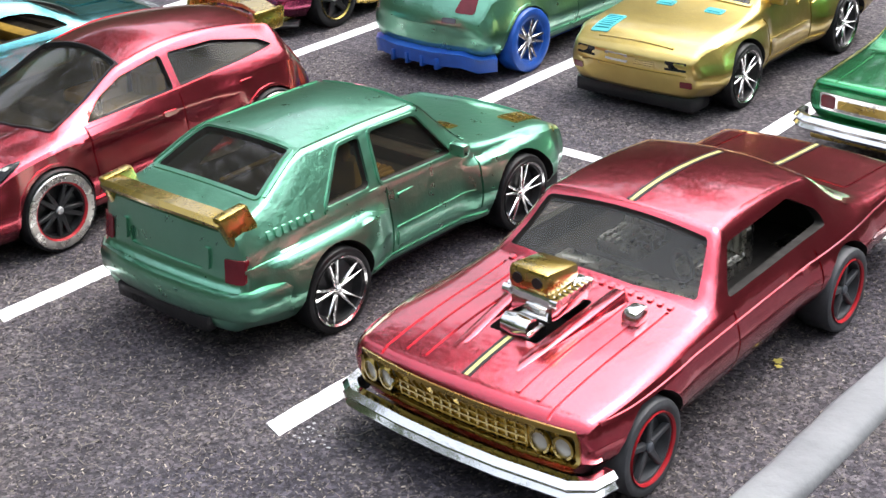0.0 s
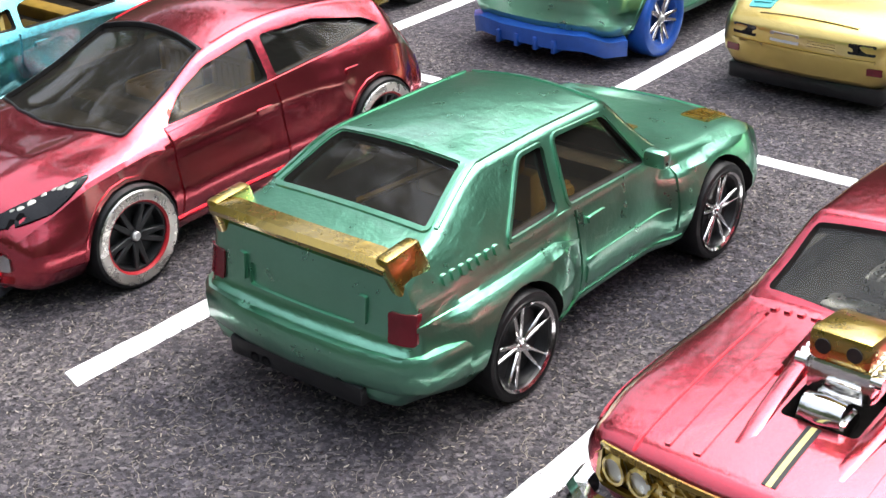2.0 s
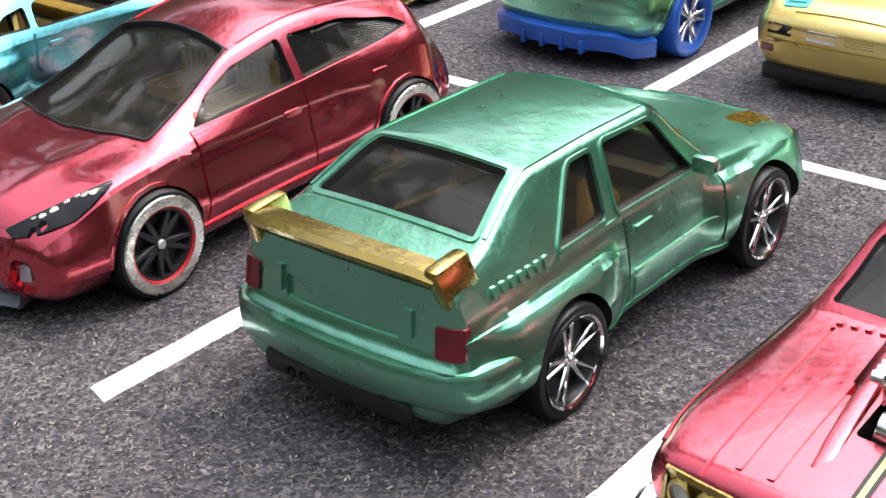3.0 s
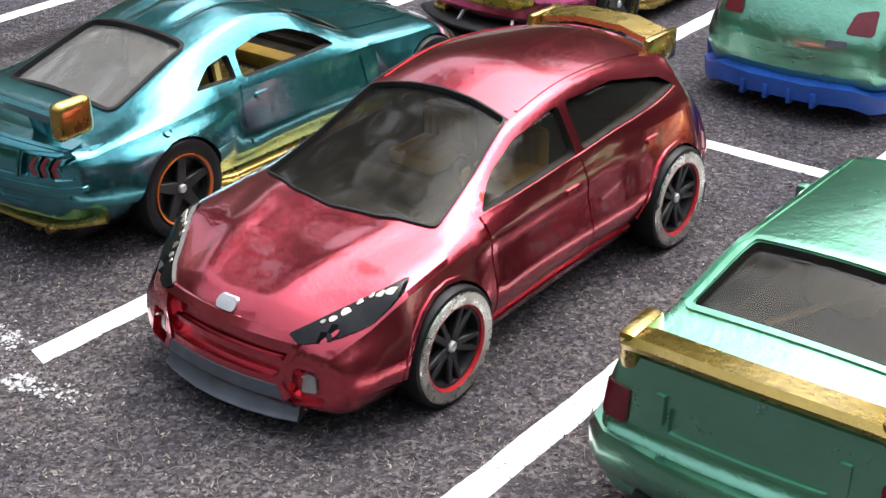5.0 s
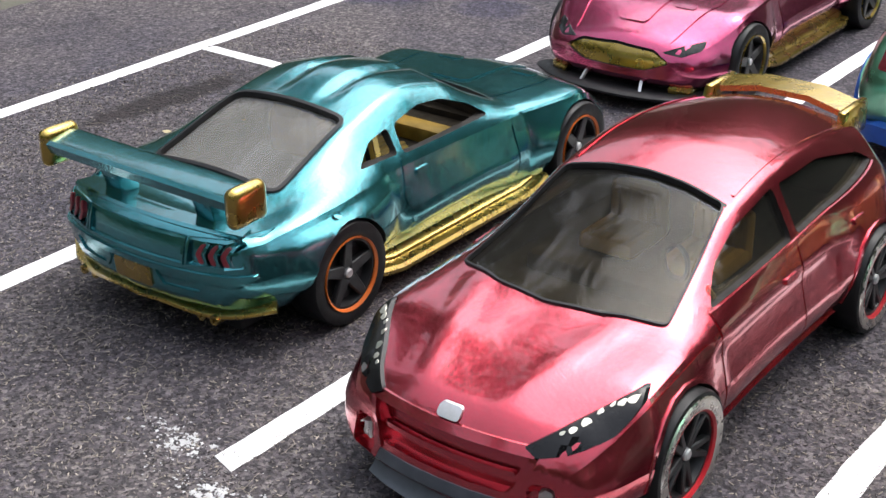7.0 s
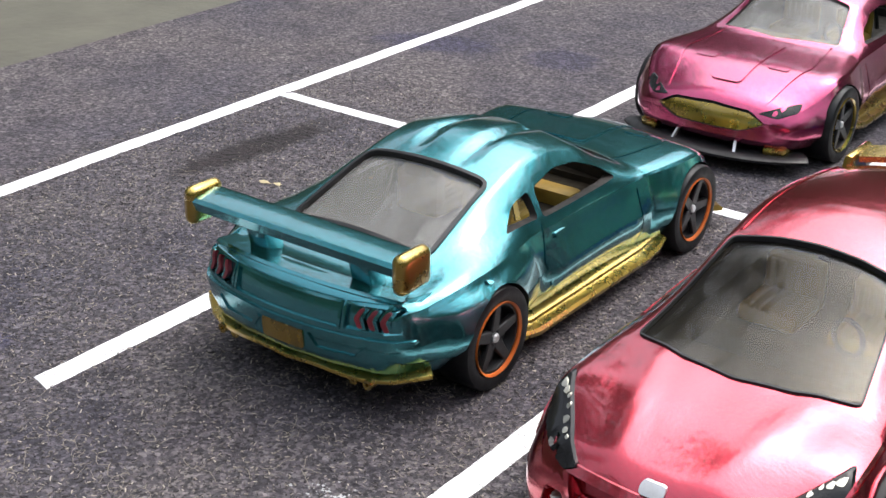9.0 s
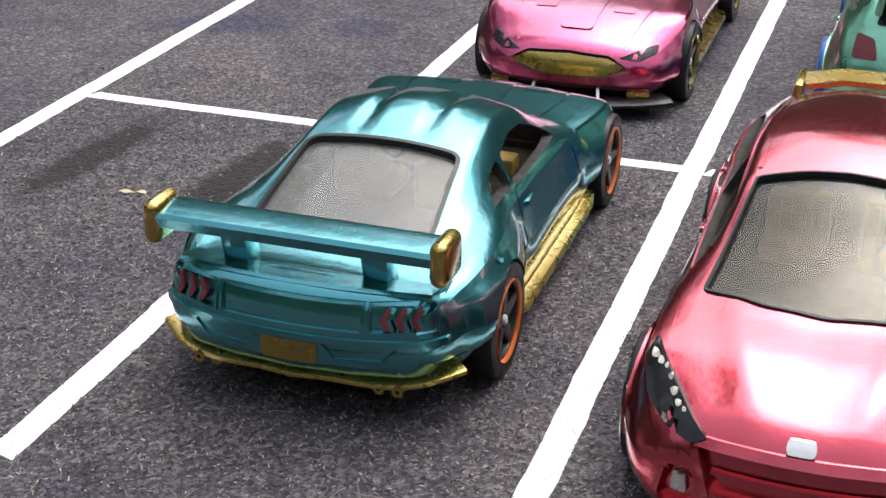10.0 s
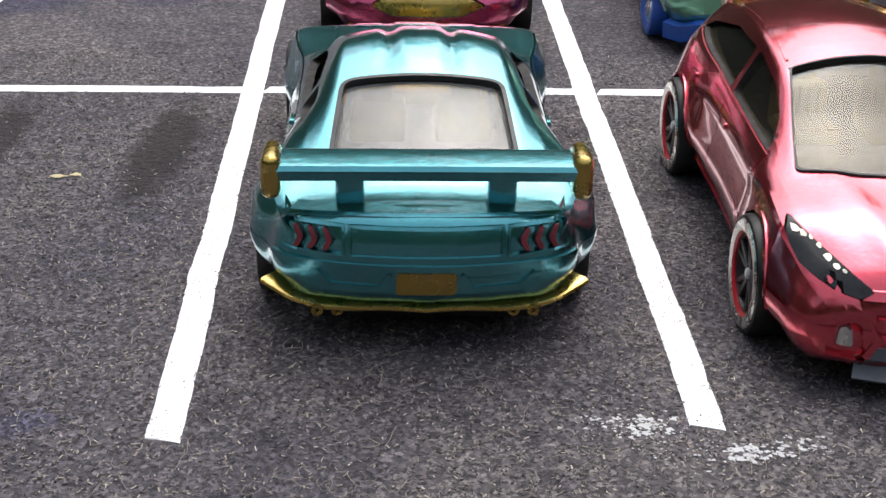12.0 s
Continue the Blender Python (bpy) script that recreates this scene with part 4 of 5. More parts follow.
# ---------------------------------------------------------------- hot hatchback
def hatchback(label, x, y, turn, body, wingm, low, tyre, rimm, spokem, ring, lip, glassm, wl):
    car = car_root("toy_hatchback", label, x, y, turn)
    c = dict(y0=-3.3, y1=3.36, round=0.2, bow_f=0.36, bow_r=0.35, lean_f=0.12, lean_r=0.0, belt_r=0.1, edge_r=0.16,
             bottom=curve((-3.3, 0.5), (-2.7, 0.36), (0, 0.30), (2.8, 0.28), (3.36, 0.3)),
             sill=curve((-3.3, 1.26), (-2.4, 1.32), (0, 1.3), (2.4, 1.36), (3.36, 1.28)),
             waist=curve((-3.3, 1.34), (-2.2, 1.4), (0, 1.36), (2.2, 1.44), (2.8, 1.46), (3.36, 1.34)),
             waist_z=curve((-3.3, 0.8), (0, 0.82), (3.36, 0.66)),
             belt=curve((-3.3, 1.2), (-2.2, 1.24), (0, 1.26), (1.6, 1.3), (2.5, 1.33), (3.0, 1.26), (3.36, 1.12)),
             belt_z=curve((-3.3, 1.08), (-2.8, 1.45), (-2, 1.55), (0, 1.46), (1.5, 1.4), (2.45, 1.3), (3.1, 1.06), (3.36, 0.9)),
             edge=curve((-3.3, 1.0), (-2.9, 0.98), (-2.4, 0.86), (-0.5, 0.92), (0.3, 0.92), (1.2, 1.04), (1.75, 1.1), (2.6, 1.04), (3.36, 0.92)),
             edge_z=curve((-3.3, 1.12), (-2.95, 1.5), (-2.55, 1.9), (-0.8, 2.13), (0.2, 2.02), (1.0, 1.68), (1.72, 1.45), (2.4, 1.36), (3.1, 1.12), (3.36, 0.95)),
             top=curve((-3.3, 1.14), (-2.98, 1.6), (-2.62, 2.02), (-1.8, 2.2), (-0.6, 2.28), (0.2, 2.13), (1.0, 1.8), (1.92, 1.5), (2.5, 1.4), (3.1, 1.2), (3.36, 1.0)),
             flares=[(-2.0, 0.1, 0.9), (2.0, 0.08, 0.85)])

    def creased(x, y, z):
        """Soft bonnet creases, a waist line and a scooped flank."""
        t = (y - 1.6) / 1.5
        if z > 1.0 and 0 < t < 1.15:
            z += 0.03 * bell((abs(x) - (0.78 - 0.36 * t)) / 0.13) * ease(t / 0.2) * ease((1.15 - t) / 0.3) - 0.025 * bell(x / 0.3) * ease(t / 0.3) * ease((1.1 - t) / 0.3)
        if abs(x) > 1.05 and abs(y) < 1.5:
            x += math.copysign(0.03 * bell((z - 1.28) / 0.09) - 0.05 * bell((z - 0.72) / 0.2) * ease((1.4 - abs(y)) / 0.4), x)
        return x, y, z

    c["sculpt"] = creased
    bm = lofted(c)
    tree = BVHTree.FromBMesh(bm)
    scr = rounded([(-1.04, 1.62), (-0.5, 1.80), (0, 1.86), (0.5, 1.80), (1.04, 1.62), (0.82, 0.26), (0.4, 0.2), (0, 0.18), (-0.4, 0.2), (-0.82, 0.26)], 0.06)
    door = rounded([(1.15, 1.49), (0.78, 1.72), (0.35, 1.90), (-0.38, 2.02), (-0.38, 1.56)], 0.06)
    rear = rounded([(-0.50, 1.57), (-0.50, 2.02), (-1.35, 1.99), (-2.2, 1.80), (-2.4, 1.68)], 0.06)
    tail = rounded([(-0.78, -2.86), (0.78, -2.86), (0.72, -2.62), (-0.72, -2.62)], 0.04)
    cuts = [(cabin(c, -2.45, 1.6, 1.16), INSIDE), (prism(scr, "top", 1.2, 3), INSIDE), (prism(door, "side", -2, 2), INSIDE), (prism(rear, "side", -2, 2), INSIDE)]
    for yw in (-2.0, 1.94):
        for s in (-1, 1):
            w = lathe([(0.001, 0.75 * s), (0.62, 0.75 * s), (0.62, 2 * s), (0.001, 2 * s)], 32)
            bmesh.ops.translate(w, verts=w.verts, vec=(0, yw, 0.55))
            cuts.append((w, INSIDE))
    for mirror in (False, True):
        cuts.append((groove(tree, [(-0.44, 0.5), (-0.44, 1.5)], "side", 0.025, 0.02, mirror), None))
        cuts.append((groove(tree, [(1.22, 0.55), (1.2, 1.42)], "side", 0.03, 0.02, mirror), None))
        cuts.append((patch(tree, rounded([(0.72, 0.4), (1.06, 0.42), (1.0, 0.72), (0.8, 0.74)], 0.05), "front", 0.05, 0.14, mirror=mirror), None))
    cuts.append((patch(tree, rounded([(-0.82, 0.93), (0.82, 0.93), (0.62, 0.6), (-0.62, 0.6)], 0.06), "front", 0.05, 0.15), None))
    carved("body", bm, body, cuts, car)
    for mirror in (False, True):
        glass(tree, door, "side", car, glassm, "side_window", mirror)
        glass(tree, rear, "side", car, glassm, "side_window", mirror)
        part("window_post", patch(tree, [(-0.50, 1.54), (-0.38, 1.54), (-0.38, 2.03), (-0.50, 2.03)], "side", -0.012, 0.03, mirror=mirror), BLACK, car)
        lamp = part("headlamp", patch(tree, rounded([(0.70, 1.0), (0.95, 1.15), (1.27, 1.335), (1.33, 1.25), (1.24, 1.07), (1.02, 0.98), (0.82, 0.94)], 0.03), "front", 0.035, 0.08, 0.05, mirror=mirror), LAMP_DARK, car, "black headlamp with silver specks")
        for k in range(7):
            u, w = 0.92 + 0.055 * k, 1.1 + 0.033 * k + 0.018 * math.sin(5 * k)
            r = 0.010 + 0.010 * math.sin(2.3 * k) ** 2
            part("lamp_speck", patch(tree, [(u + 1.6 * r * (1 + 0.18 * math.sin(2 * a + k)) * math.cos(a * 0.785), w + r * (1 + 0.18 * math.sin(2 * a + k)) * math.sin(a * 0.785)) for a in range(8)], "front", 0.041, 0.03, 0.05, mirror=mirror), LAMP_SILVER, lamp)
        part("fog_lamp", patch(tree, rounded([(0.84, 0.5), (0.98, 0.5), (0.96, 0.66), (0.86, 0.68)], 0.03), "front", -0.05, 0.05, mirror=mirror), SILVER, car, "silver fog lamp")
        part("door_handle", patch(tree, rounded([(-0.3, 1.25), (-0.06, 1.25), (-0.06, 1.31), (-0.3, 1.31)], 0.03), "side", 0.025, 0.05, mirror=mirror), body, car)
        part("door_handle", patch(tree, rounded([(-1.75, 1.32), (-1.5, 1.32), (-1.5, 1.38), (-1.75, 1.38)], 0.03), "side", 0.025, 0.05, mirror=mirror), body, car)
        part("sill_ridge", patch(tree, rounded([(-1.25, 0.42), (1.3, 0.38), (1.3, 0.48), (-1.25, 0.52)], 0.03), "side", 0.03, 0.06, mirror=mirror), body, car)
        part("window_trim", patch(tree, [(1.2, 1.44), (1.2, 1.475), (-0.44, 1.55), (-2.4, 1.66), (-2.4, 1.62), (-0.44, 1.515)], "side", 0.016, 0.04, mirror=mirror), body, car)
        part("tail_lamp", patch(tree, rounded([(0.72, 1.22), (1.06, 1.2), (1.02, 1.5), (0.78, 1.46)], 0.05), "rear", 0.015, 0.06, mirror=mirror), LAMP_RED, car, "dark red tail lamp")
        part("roof_rib", patch(tree, [(0.80, 0.1), (0.835, 0.1), (0.80, -2.2), (0.765, -2.2)], "top", 0.012, 0.03, mirror=mirror), body, car)
    glass(tree, scr, "top", car, glassm, "windscreen", off=-0.035)
    for mirror in (False, True):
        part("arch_lip", groove(tree, [(1.94 + 0.64 * math.cos(k * math.pi / 10), 0.55 + 0.64 * math.sin(k * math.pi / 10)) for k in range(0, 11)], "side", 0.04, 0.02, mirror), body, car)
        part("arch_lip", groove(tree, [(-2.0 + 0.64 * math.cos(k * math.pi / 10), 0.55 + 0.64 * math.sin(k * math.pi / 10)) for k in range(0, 11)], "side", 0.04, 0.02, mirror), body, car)
    # black bead for the shadow line round the recessed windscreen
    part("window_shadow_line", groove(tree, scr + scr[:1], "top", 0.022, 0.03), BLACK, car)
    part("screen_seal", patch(tree, [(-0.84, 0.24), (-0.4, 0.175), (0, 0.155), (0.4, 0.175), (0.84, 0.24), (0.84, 0.27), (0.4, 0.205), (0, 0.185), (-0.4, 0.205), (-0.84, 0.27)], "top", 0.004, 0.03), BLACK, car)
    part("rear_window", patch(tree, rounded([(-0.8, 1.62), (0.8, 1.62), (0.7, 1.92), (-0.7, 1.92)], 0.05), "rear", 0.006, 0.03), LAMP_DARK, car, "dark rear window")
    part("badge", patch(tree, rounded([(-0.11, 1.03), (0.11, 1.03), (0.11, 1.12), (-0.11, 1.12)], 0.055), "front", 0.02, 0.05, 0.06), SILVER, car, "silver oval badge")
    part("grille_bar", patch(tree, outline_bar(-0.66, 0.66, 0.74, 0.78, 0.02), "front", -0.03, 0.05), body, car)
    part("lower_grille", patch(tree, rounded([(-0.66, 0.54), (0.66, 0.54), (0.78, 0.31), (-0.78, 0.31)], 0.03), "front", 0.012, 0.05), low, car, "dark lower grille")
    line = [(-0.8, 3.2, 0.25), (-0.6, 3.27, 0.25), (-0.3, 3.33, 0.25), (0, 3.35, 0.25), (0.3, 3.33, 0.25), (0.6, 3.27, 0.25), (0.8, 3.2, 0.25)]
    part("front_splitter", sweep(line, flip([(-0.2, -0.05), (0.06, -0.05), (0.085, -0.02), (0.04, 0.02), (-0.05, 0.22), (-0.2, 0.24)])), low, car, "front splitter")
    for mirror in (False, True):
        part("bumper_ridge", groove(tree, [(0.80, 0.94), (0.67, 0.57), (0.82, 0.30)], "front", 0.06, 0.03, mirror), body, car)
    part("grille_brow", groove(tree, [(-0.80, 0.97), (-0.4, 0.985), (0.4, 0.985), (0.80, 0.97)], "front", 0.07, 0.03), body, car)
    # wing on the tailgate
    sec = [(-0.2, -0.03), (0.2, -0.05), (0.22, 0.0), (0.15, 0.06), (-0.2, 0.035)]
    wing = part("roof_wing", sweep([(-0.72, -2.74, 2.02), (-0.3, -2.82, 2.08), (0.3, -2.82, 2.08), (0.72, -2.74, 2.02)], sec), wingm, car, wl)
    for s in (-1, 1):
        bm = box(s * 0.77 - 0.05, s * 0.77 + 0.05, -3.02, -2.4, 1.76, 2.09, 0.04)
        for v in bm.verts:
            v.co.x -= s * 0.10 * (v.co.z - 1.9)
            if v.co.z < 1.9:
                v.co.y += 0.06
        part("wing_tip", bm, wingm, wing)
    # rear bumper insert
    sec = [(-0.1, -0.12), (0.1, -0.14), (0.12, 0.1), (-0.1, 0.14)]
    bump = part("rear_diffuser", sweep([(-1.3, -2.75, 0.34), (-1.12, -3.0, 0.34), (-0.9, -3.16, 0.44), (-0.4, -3.3, 0.44), (0.4, -3.3, 0.44), (0.9, -3.16, 0.44), (1.12, -3.0, 0.34), (1.3, -2.75, 0.34)], sec), low, car, "plastic rear diffuser")
    for u in (-0.5, -0.17, 0.17, 0.5):
        part("diffuser_fin", box(u - 0.035, u + 0.035, -3.44, -3.1, 0.24, 0.44, 0.02), low, bump)
    part("badge_plate", patch(tree, outline_bar(0.52, 0.78, 1.04, 1.13, 0.03), "rear", 0.012, 0.03), SLATE, car, "small dark badge")
    part("base", box(-1.0, 1.0, -2.9, 2.9, 0.18, 0.4, 0.05), low, car, "plastic base")
    seats(car, MUSTARD_PLASTIC, -0.2, 1.36, 0.46, INSIDE)
    wheels(car, 0.57, 0.42, 1.52, 1.94, -2.0, tyre, rimm, spokem, SILVER, ring, lip, 5, 0.2, 0.07, 0.70, ("black twin-spoke wheel with printed ring", ""))
    return car


hatchback("red metallic die-cast hatchback with gold roof wing", 6.70, -4.78, 180, RED, MUSTARD, SLATE, TYRE, BLACK, BLACK, RED_LINE, DULL_CHROME, SMOKE, "gold roof wing")
hatchback("green metallic die-cast hatchback with blue wheels and diffuser", 7.33, 4.76, 0, GREEN, GREEN, BLUE, BLUE, BLUE, CHROME, None, None, SMOKE, "")


# ---------------------------------------------------------------- wide fastback with a race wing
def fastback(label, x, y, turn, body, trim, wingc, tyre, ring, glassm, lipm):
    car = car_root("toy_fastback", label, x, y, turn)
    c = dict(y0=-3.72, y1=3.5, round=0.2, bow_f=0.32, bow_r=0.3, lean_f=0.1, lean_r=-0.08, belt_r=0.12, edge_r=0.2,
             bottom=curve((-3.72, 0.5), (-3.2, 0.42), (0, 0.32), (2.8, 0.3), (3.5, 0.36)),
             sill=curve((-3.72, 1.2), (-3.0, 1.42), (-1, 1.36), (0, 1.34), (2.4, 1.5), (3.5, 1.24)),
             waist=curve((-3.72, 1.36), (-2.6, 1.56), (-0.9, 1.44), (0.6, 1.42), (2.2, 1.58), (3.0, 1.52), (3.5, 1.3)),
             waist_z=curve((-3.72, 0.82), (0, 0.82), (3.5, 0.64)),
             belt=curve((-3.72, 1.24), (-2.6, 1.38), (-1, 1.3), (0.8, 1.32), (2.3, 1.42), (3.0, 1.32), (3.5, 1.08)),
             belt_z=curve((-3.72, 1.08), (-3.55, 1.18), (-2.4, 1.36), (-0.5, 1.34), (1, 1.3), (2.2, 1.3), (2.8, 1.12), (3.5, 0.84)),
             edge=curve((-3.72, 1.18), (-3.2, 1.15), (-2.5, 1.05), (-1.4, 0.92), (-0.2, 0.86), (0.4, 0.92), (1.2, 1.1), (2.4, 1.08), (3.5, 0.82)),
             edge_z=curve((-3.72, 1.1), (-3.5, 1.24), (-2.9, 1.3), (-2.5, 1.4), (-1.4, 1.77), (-0.5, 1.93), (0.2, 1.82), (0.8, 1.51), (1.25, 1.34), (2.3, 1.3), (3.2, 1.0), (3.5, 0.86)),
             top=curve((-3.72, 1.1), (-3.5, 1.28), (-2.9, 1.36), (-2.5, 1.5), (-1.36, 1.87), (-0.5, 2.06), (0.2, 1.95), (0.8, 1.63), (1.4, 1.38), (2.4, 1.3), (3.2, 1.06), (3.5, 0.88)),
             flares=[(-2.2, 0.12, 0.95), (2.2, 0.1, 0.95)])

    def ridged(x, y, z):
        """Two channels in the roof, haunches, a scooped flank and the raised tail edge."""
        if z > 1.5 and -1.35 < y < 0.35:
            z -= 0.06 * bell((abs(x) - 0.33) / 0.07) * ease((y + 1.3) / 0.5) * ease((0.35 - y) / 0.2)
        if abs(x) > 1.1:
            x += math.copysign(0.06 * bell((z - 1.12) / 0.1) * bell((y + 2.3) / 0.9) - 0.07 * bell((z - 0.75) / 0.18) * ease((1.3 - abs(y)) / 0.5), x)
        if z > 1.05 and y < -3.0:
            z += 0.09 * ease((-3.1 - y) / 0.35)
        return x, y, z

    c["sculpt"] = ridged
    bm = lofted(c)
    tree = BVHTree.FromBMesh(bm)
    back = rounded([(-0.9, -2.55), (0.9, -2.55), (0.8, -1.3), (-0.8, -1.3)], 0.14)
    scr = rounded([(-0.95, 1.12), (0, 1.3), (0.95, 1.12), (0.76, 0.3), (0, 0.22), (-0.76, 0.3)], 0.06)
    side = rounded([(0.72, 1.38), (-0.9, 1.40), (-0.82, 1.68), (-0.35, 1.75), (0.1, 1.7), (0.5, 1.54)], 0.08)
    small = rounded([(-0.98, 1.42), (-1.62, 1.45), (-1.25, 1.62), (-0.93, 1.67)], 0.05)
    cuts = [(cabin(c, -2.45, 1.1, 1.02), INSIDE), (prism(back, "top", 1.15, 3), INSIDE), (prism(scr, "top", 1.1, 3), INSIDE), (prism(side, "side", -2, 2), INSIDE), (prism(small, "side", -2, 2), INSIDE)]
    for yw in (-2.2, 2.2):
        for s in (-1, 1):
            w = lathe([(0.001, 0.8 * s), (0.63, 0.8 * s), (0.63, 2 * s), (0.001, 2 * s)], 32)
            bmesh.ops.translate(w, verts=w.verts, vec=(0, yw, 0.54))
            cuts.append((w, INSIDE))
    for mirror in (False, True):
        cuts.append((groove(tree, [(-1.02, 0.7), (-1.1, 1.0), (-0.98, 1.36)], "side", 0.03, 0.02, mirror), None))
        cuts.append((groove(tree, [(1.0, 0.55), (1.0, 1.25)], "side", 0.03, 0.02, mirror), None))
        cuts.append((groove(tree, [(0.88, 1.2), (1.0, 2.2), (0.78, 3.2)], "top", 0.03, 0.02, mirror), None))
        cuts.append((patch(tree, rounded([(0.74, 1.02), (1.27, 1.05), (1.26, 1.27), (0.74, 1.26)], 0.04), "rear", 0.05, 0.10, mirror=mirror), None))
    cuts.append((patch(tree, rounded([(-0.86, 0.72), (-0.6, 0.86), (0, 0.9), (0.6, 0.86), (0.86, 0.72), (0.5, 0.58), (-0.5, 0.58)], 0.06), "front", 0.05, 0.11), INSIDE))
    cuts.append((patch(tree, outline_bar(-0.67, 0.67, 1.02, 1.26, 0.03), "rear", 0.05, 0.07), None))
    carved("body", bm, body, cuts, car)
    part("grille", patch(tree, rounded([(-0.84, 0.72), (-0.6, 0.85), (0, 0.89), (0.6, 0.85), (0.84, 0.72), (0.5, 0.59), (-0.5, 0.59)], 0.06), "front", -0.03, 0.03), trim, car, "gold mesh grille")
    glass(tree, back, "top", car, CLEAR, "rear_window", off=-0.05)
    glass(tree, scr, "top", car, glassm, "windscreen", off=-0.04)
    for mirror in (False, True):
        for k in range(3):
            u = 0.85 + 0.13 * k
            part("lamp_rib", patch(tree, rounded([(u + 0.045, 1.04), (u + 0.115, 1.04), (u + 0.07, 1.14), (u + 0.115, 1.25), (u + 0.045, 1.25), (u - 0.005, 1.14)], 0.02), "rear", 0.005, 0.1, 0.05, mirror=mirror), body, car)
            part("tail_lamp", patch(tree, rounded([(u + 0.03, 1.05), (u + 0.075, 1.05), (u + 0.03, 1.14), (u + 0.075, 1.24), (u + 0.03, 1.24), (u - 0.02, 1.14)], 0.02), "rear", 0.015, 0.08, 0.06, mirror=mirror), DULL_RED, car, "dull red tail lamp bar")
        part("headlamp", patch(tree, rounded([(0.72, 0.86), (0.98, 0.95), (1.2, 1.0), (1.22, 0.9), (1.0, 0.82)], 0.03), "front", 0.01, 0.05, 0.08, mirror=mirror), LAMP_DARK, car, "dark headlamp")
        part("door_handle", patch(tree, rounded([(-0.82, 1.16), (-0.6, 1.16), (-0.6, 1.22), (-0.82, 1.22)], 0.03), "side", 0.03, 0.05, mirror=mirror), body, car)
        part("fuel_cap", patch(tree, rounded([(-2.35, 1.22), (-2.25, 1.22), (-2.25, 1.3), (-2.35, 1.3)], 0.05), "side", 0.025, 0.05, mirror=mirror), body, car)
        part("bonnet_vent", patch(tree, rounded([(0.42, 2.3), (0.74, 2.3), (0.74, 2.5), (0.42, 2.5)], 0.05), "top", 0.012, 0.03, mirror=mirror), body, car)
        s = -1 if mirror else 1
        skirt = sweep([(s * 1.38, -1.55, 0.3), (s * 1.44, -1.3, 0.28), (s * 1.45, 1.1, 0.28), (s * 1.46, 1.35, 0.33), (s * 1.42, 1.55, 0.38)], [(s * a, b) for a, b in ((-0.2, -0.08), (0.05, -0.08), (0.1, -0.05), (0.11, 0.0), (0.08, 0.035), (0.01, 0.045), (-0.02, 0.06), (-0.02, 0.1), (-0.06, 0.13), (-0.2, 0.15))])
        part("side_skirt", skirt, trim, car, "gold side skirt")
        part("window_bar", sweep([(s * 1.02, -1.05, 1.36), (s * 0.86, -0.96, 1.68)], [(-0.03, -0.02), (0.03, -0.02), (0.03, 0.02), (-0.03, 0.02)]), trim, car)
    part("number_plate", patch(tree, outline_bar(-0.27, 0.27, 0.66, 0.88, 0.04), "rear", 0.015, 0.05), MUSTARD, car, "blank gold plate")
    part("tail_ledge", sweep([(u, -3.5 + 0.2 * abs(u / 1.2) ** 2.4, 1.345 - 0.05 * abs(u / 1.2) ** 3) for u in (i * 0.12 for i in range(-10, 11))], [(-0.16, -0.05), (0.04, -0.05), (0.08, -0.02), (0.08, 0.01), (0.05, 0.035), (-0.16, 0.04)]), body, car)
    part("panel_edge", groove(tree, [(-0.68, 1.01), (0.68, 1.01), (0.68, 1.27), (-0.68, 1.27), (-0.68, 1.01)], "rear", 0.03, 0.02), body, car)
    for mirror in (False, True):
        part("lamp_bezel", groove(tree, [(0.73, 1.01), (1.28, 1.04), (1.27, 1.28), (0.73, 1.27), (0.73, 1.01)], "rear", 0.025, 0.02, mirror), body, car)
        part("plate_scoop", groove(tree, [(0.32, 0.86), (0.42, 0.72), (0.85, 0.72), (0.98, 0.84)], "rear", 0.04, 0.02, mirror), body, car)
    part("bumper_ledge", patch(tree, rounded([(-1.36, 0.9), (1.36, 0.9), (1.36, 0.955), (-1.36, 0.955)], 0.02), "rear", 0.035, 0.06), body, car)
    part("bonnet_bulge", patch(tree, rounded([(-0.3, 1.5), (0.3, 1.5), (0.24, 3.0), (-0.24, 3.0)], 0.1), "top", 0.02, 0.04), body, car)
    # black bead for the rear window's dark frame and the shadow at its inset edge
    part("window_shadow_line", groove(tree, back + back[:1], "top", 0.045, 0.03), BLACK, car)
    # lip under the rear bumper, race wing, front splitter
    line = [(u, -3.66 + 0.12 * abs(u) ** 2.6 + 0.3 * max(0, abs(u) - 1.2), 0.48 + 0.012 * abs(u) ** 4 + 0.02 * math.sin(5 * abs(u))) for u in (i * 0.075 for i in range(-20, 21))]
    lip = part("rear_lip", sweep(line, [(-0.16, -0.035), (0.0, -0.04), (0.03, -0.015), (0.025, 0.015), (0.0, 0.03), (-0.16, 0.035)]), trim, car, "gold rear lip")
    for u in (-0.98, -0.8, 0.8, 0.98):
        bm = lathe([(0.02, 0), (0.055, 0), (0.055, -0.3), (0.02, -0.3)], 16)
        bmesh.ops.rotate(bm, verts=bm.verts, matrix=Matrix.Rotation(-math.pi / 2, 3, "Z"))
        bmesh.ops.translate(bm, verts=bm.verts, vec=(u, -3.6, 0.44))
        part("exhaust_tip", bm, trim, lip)
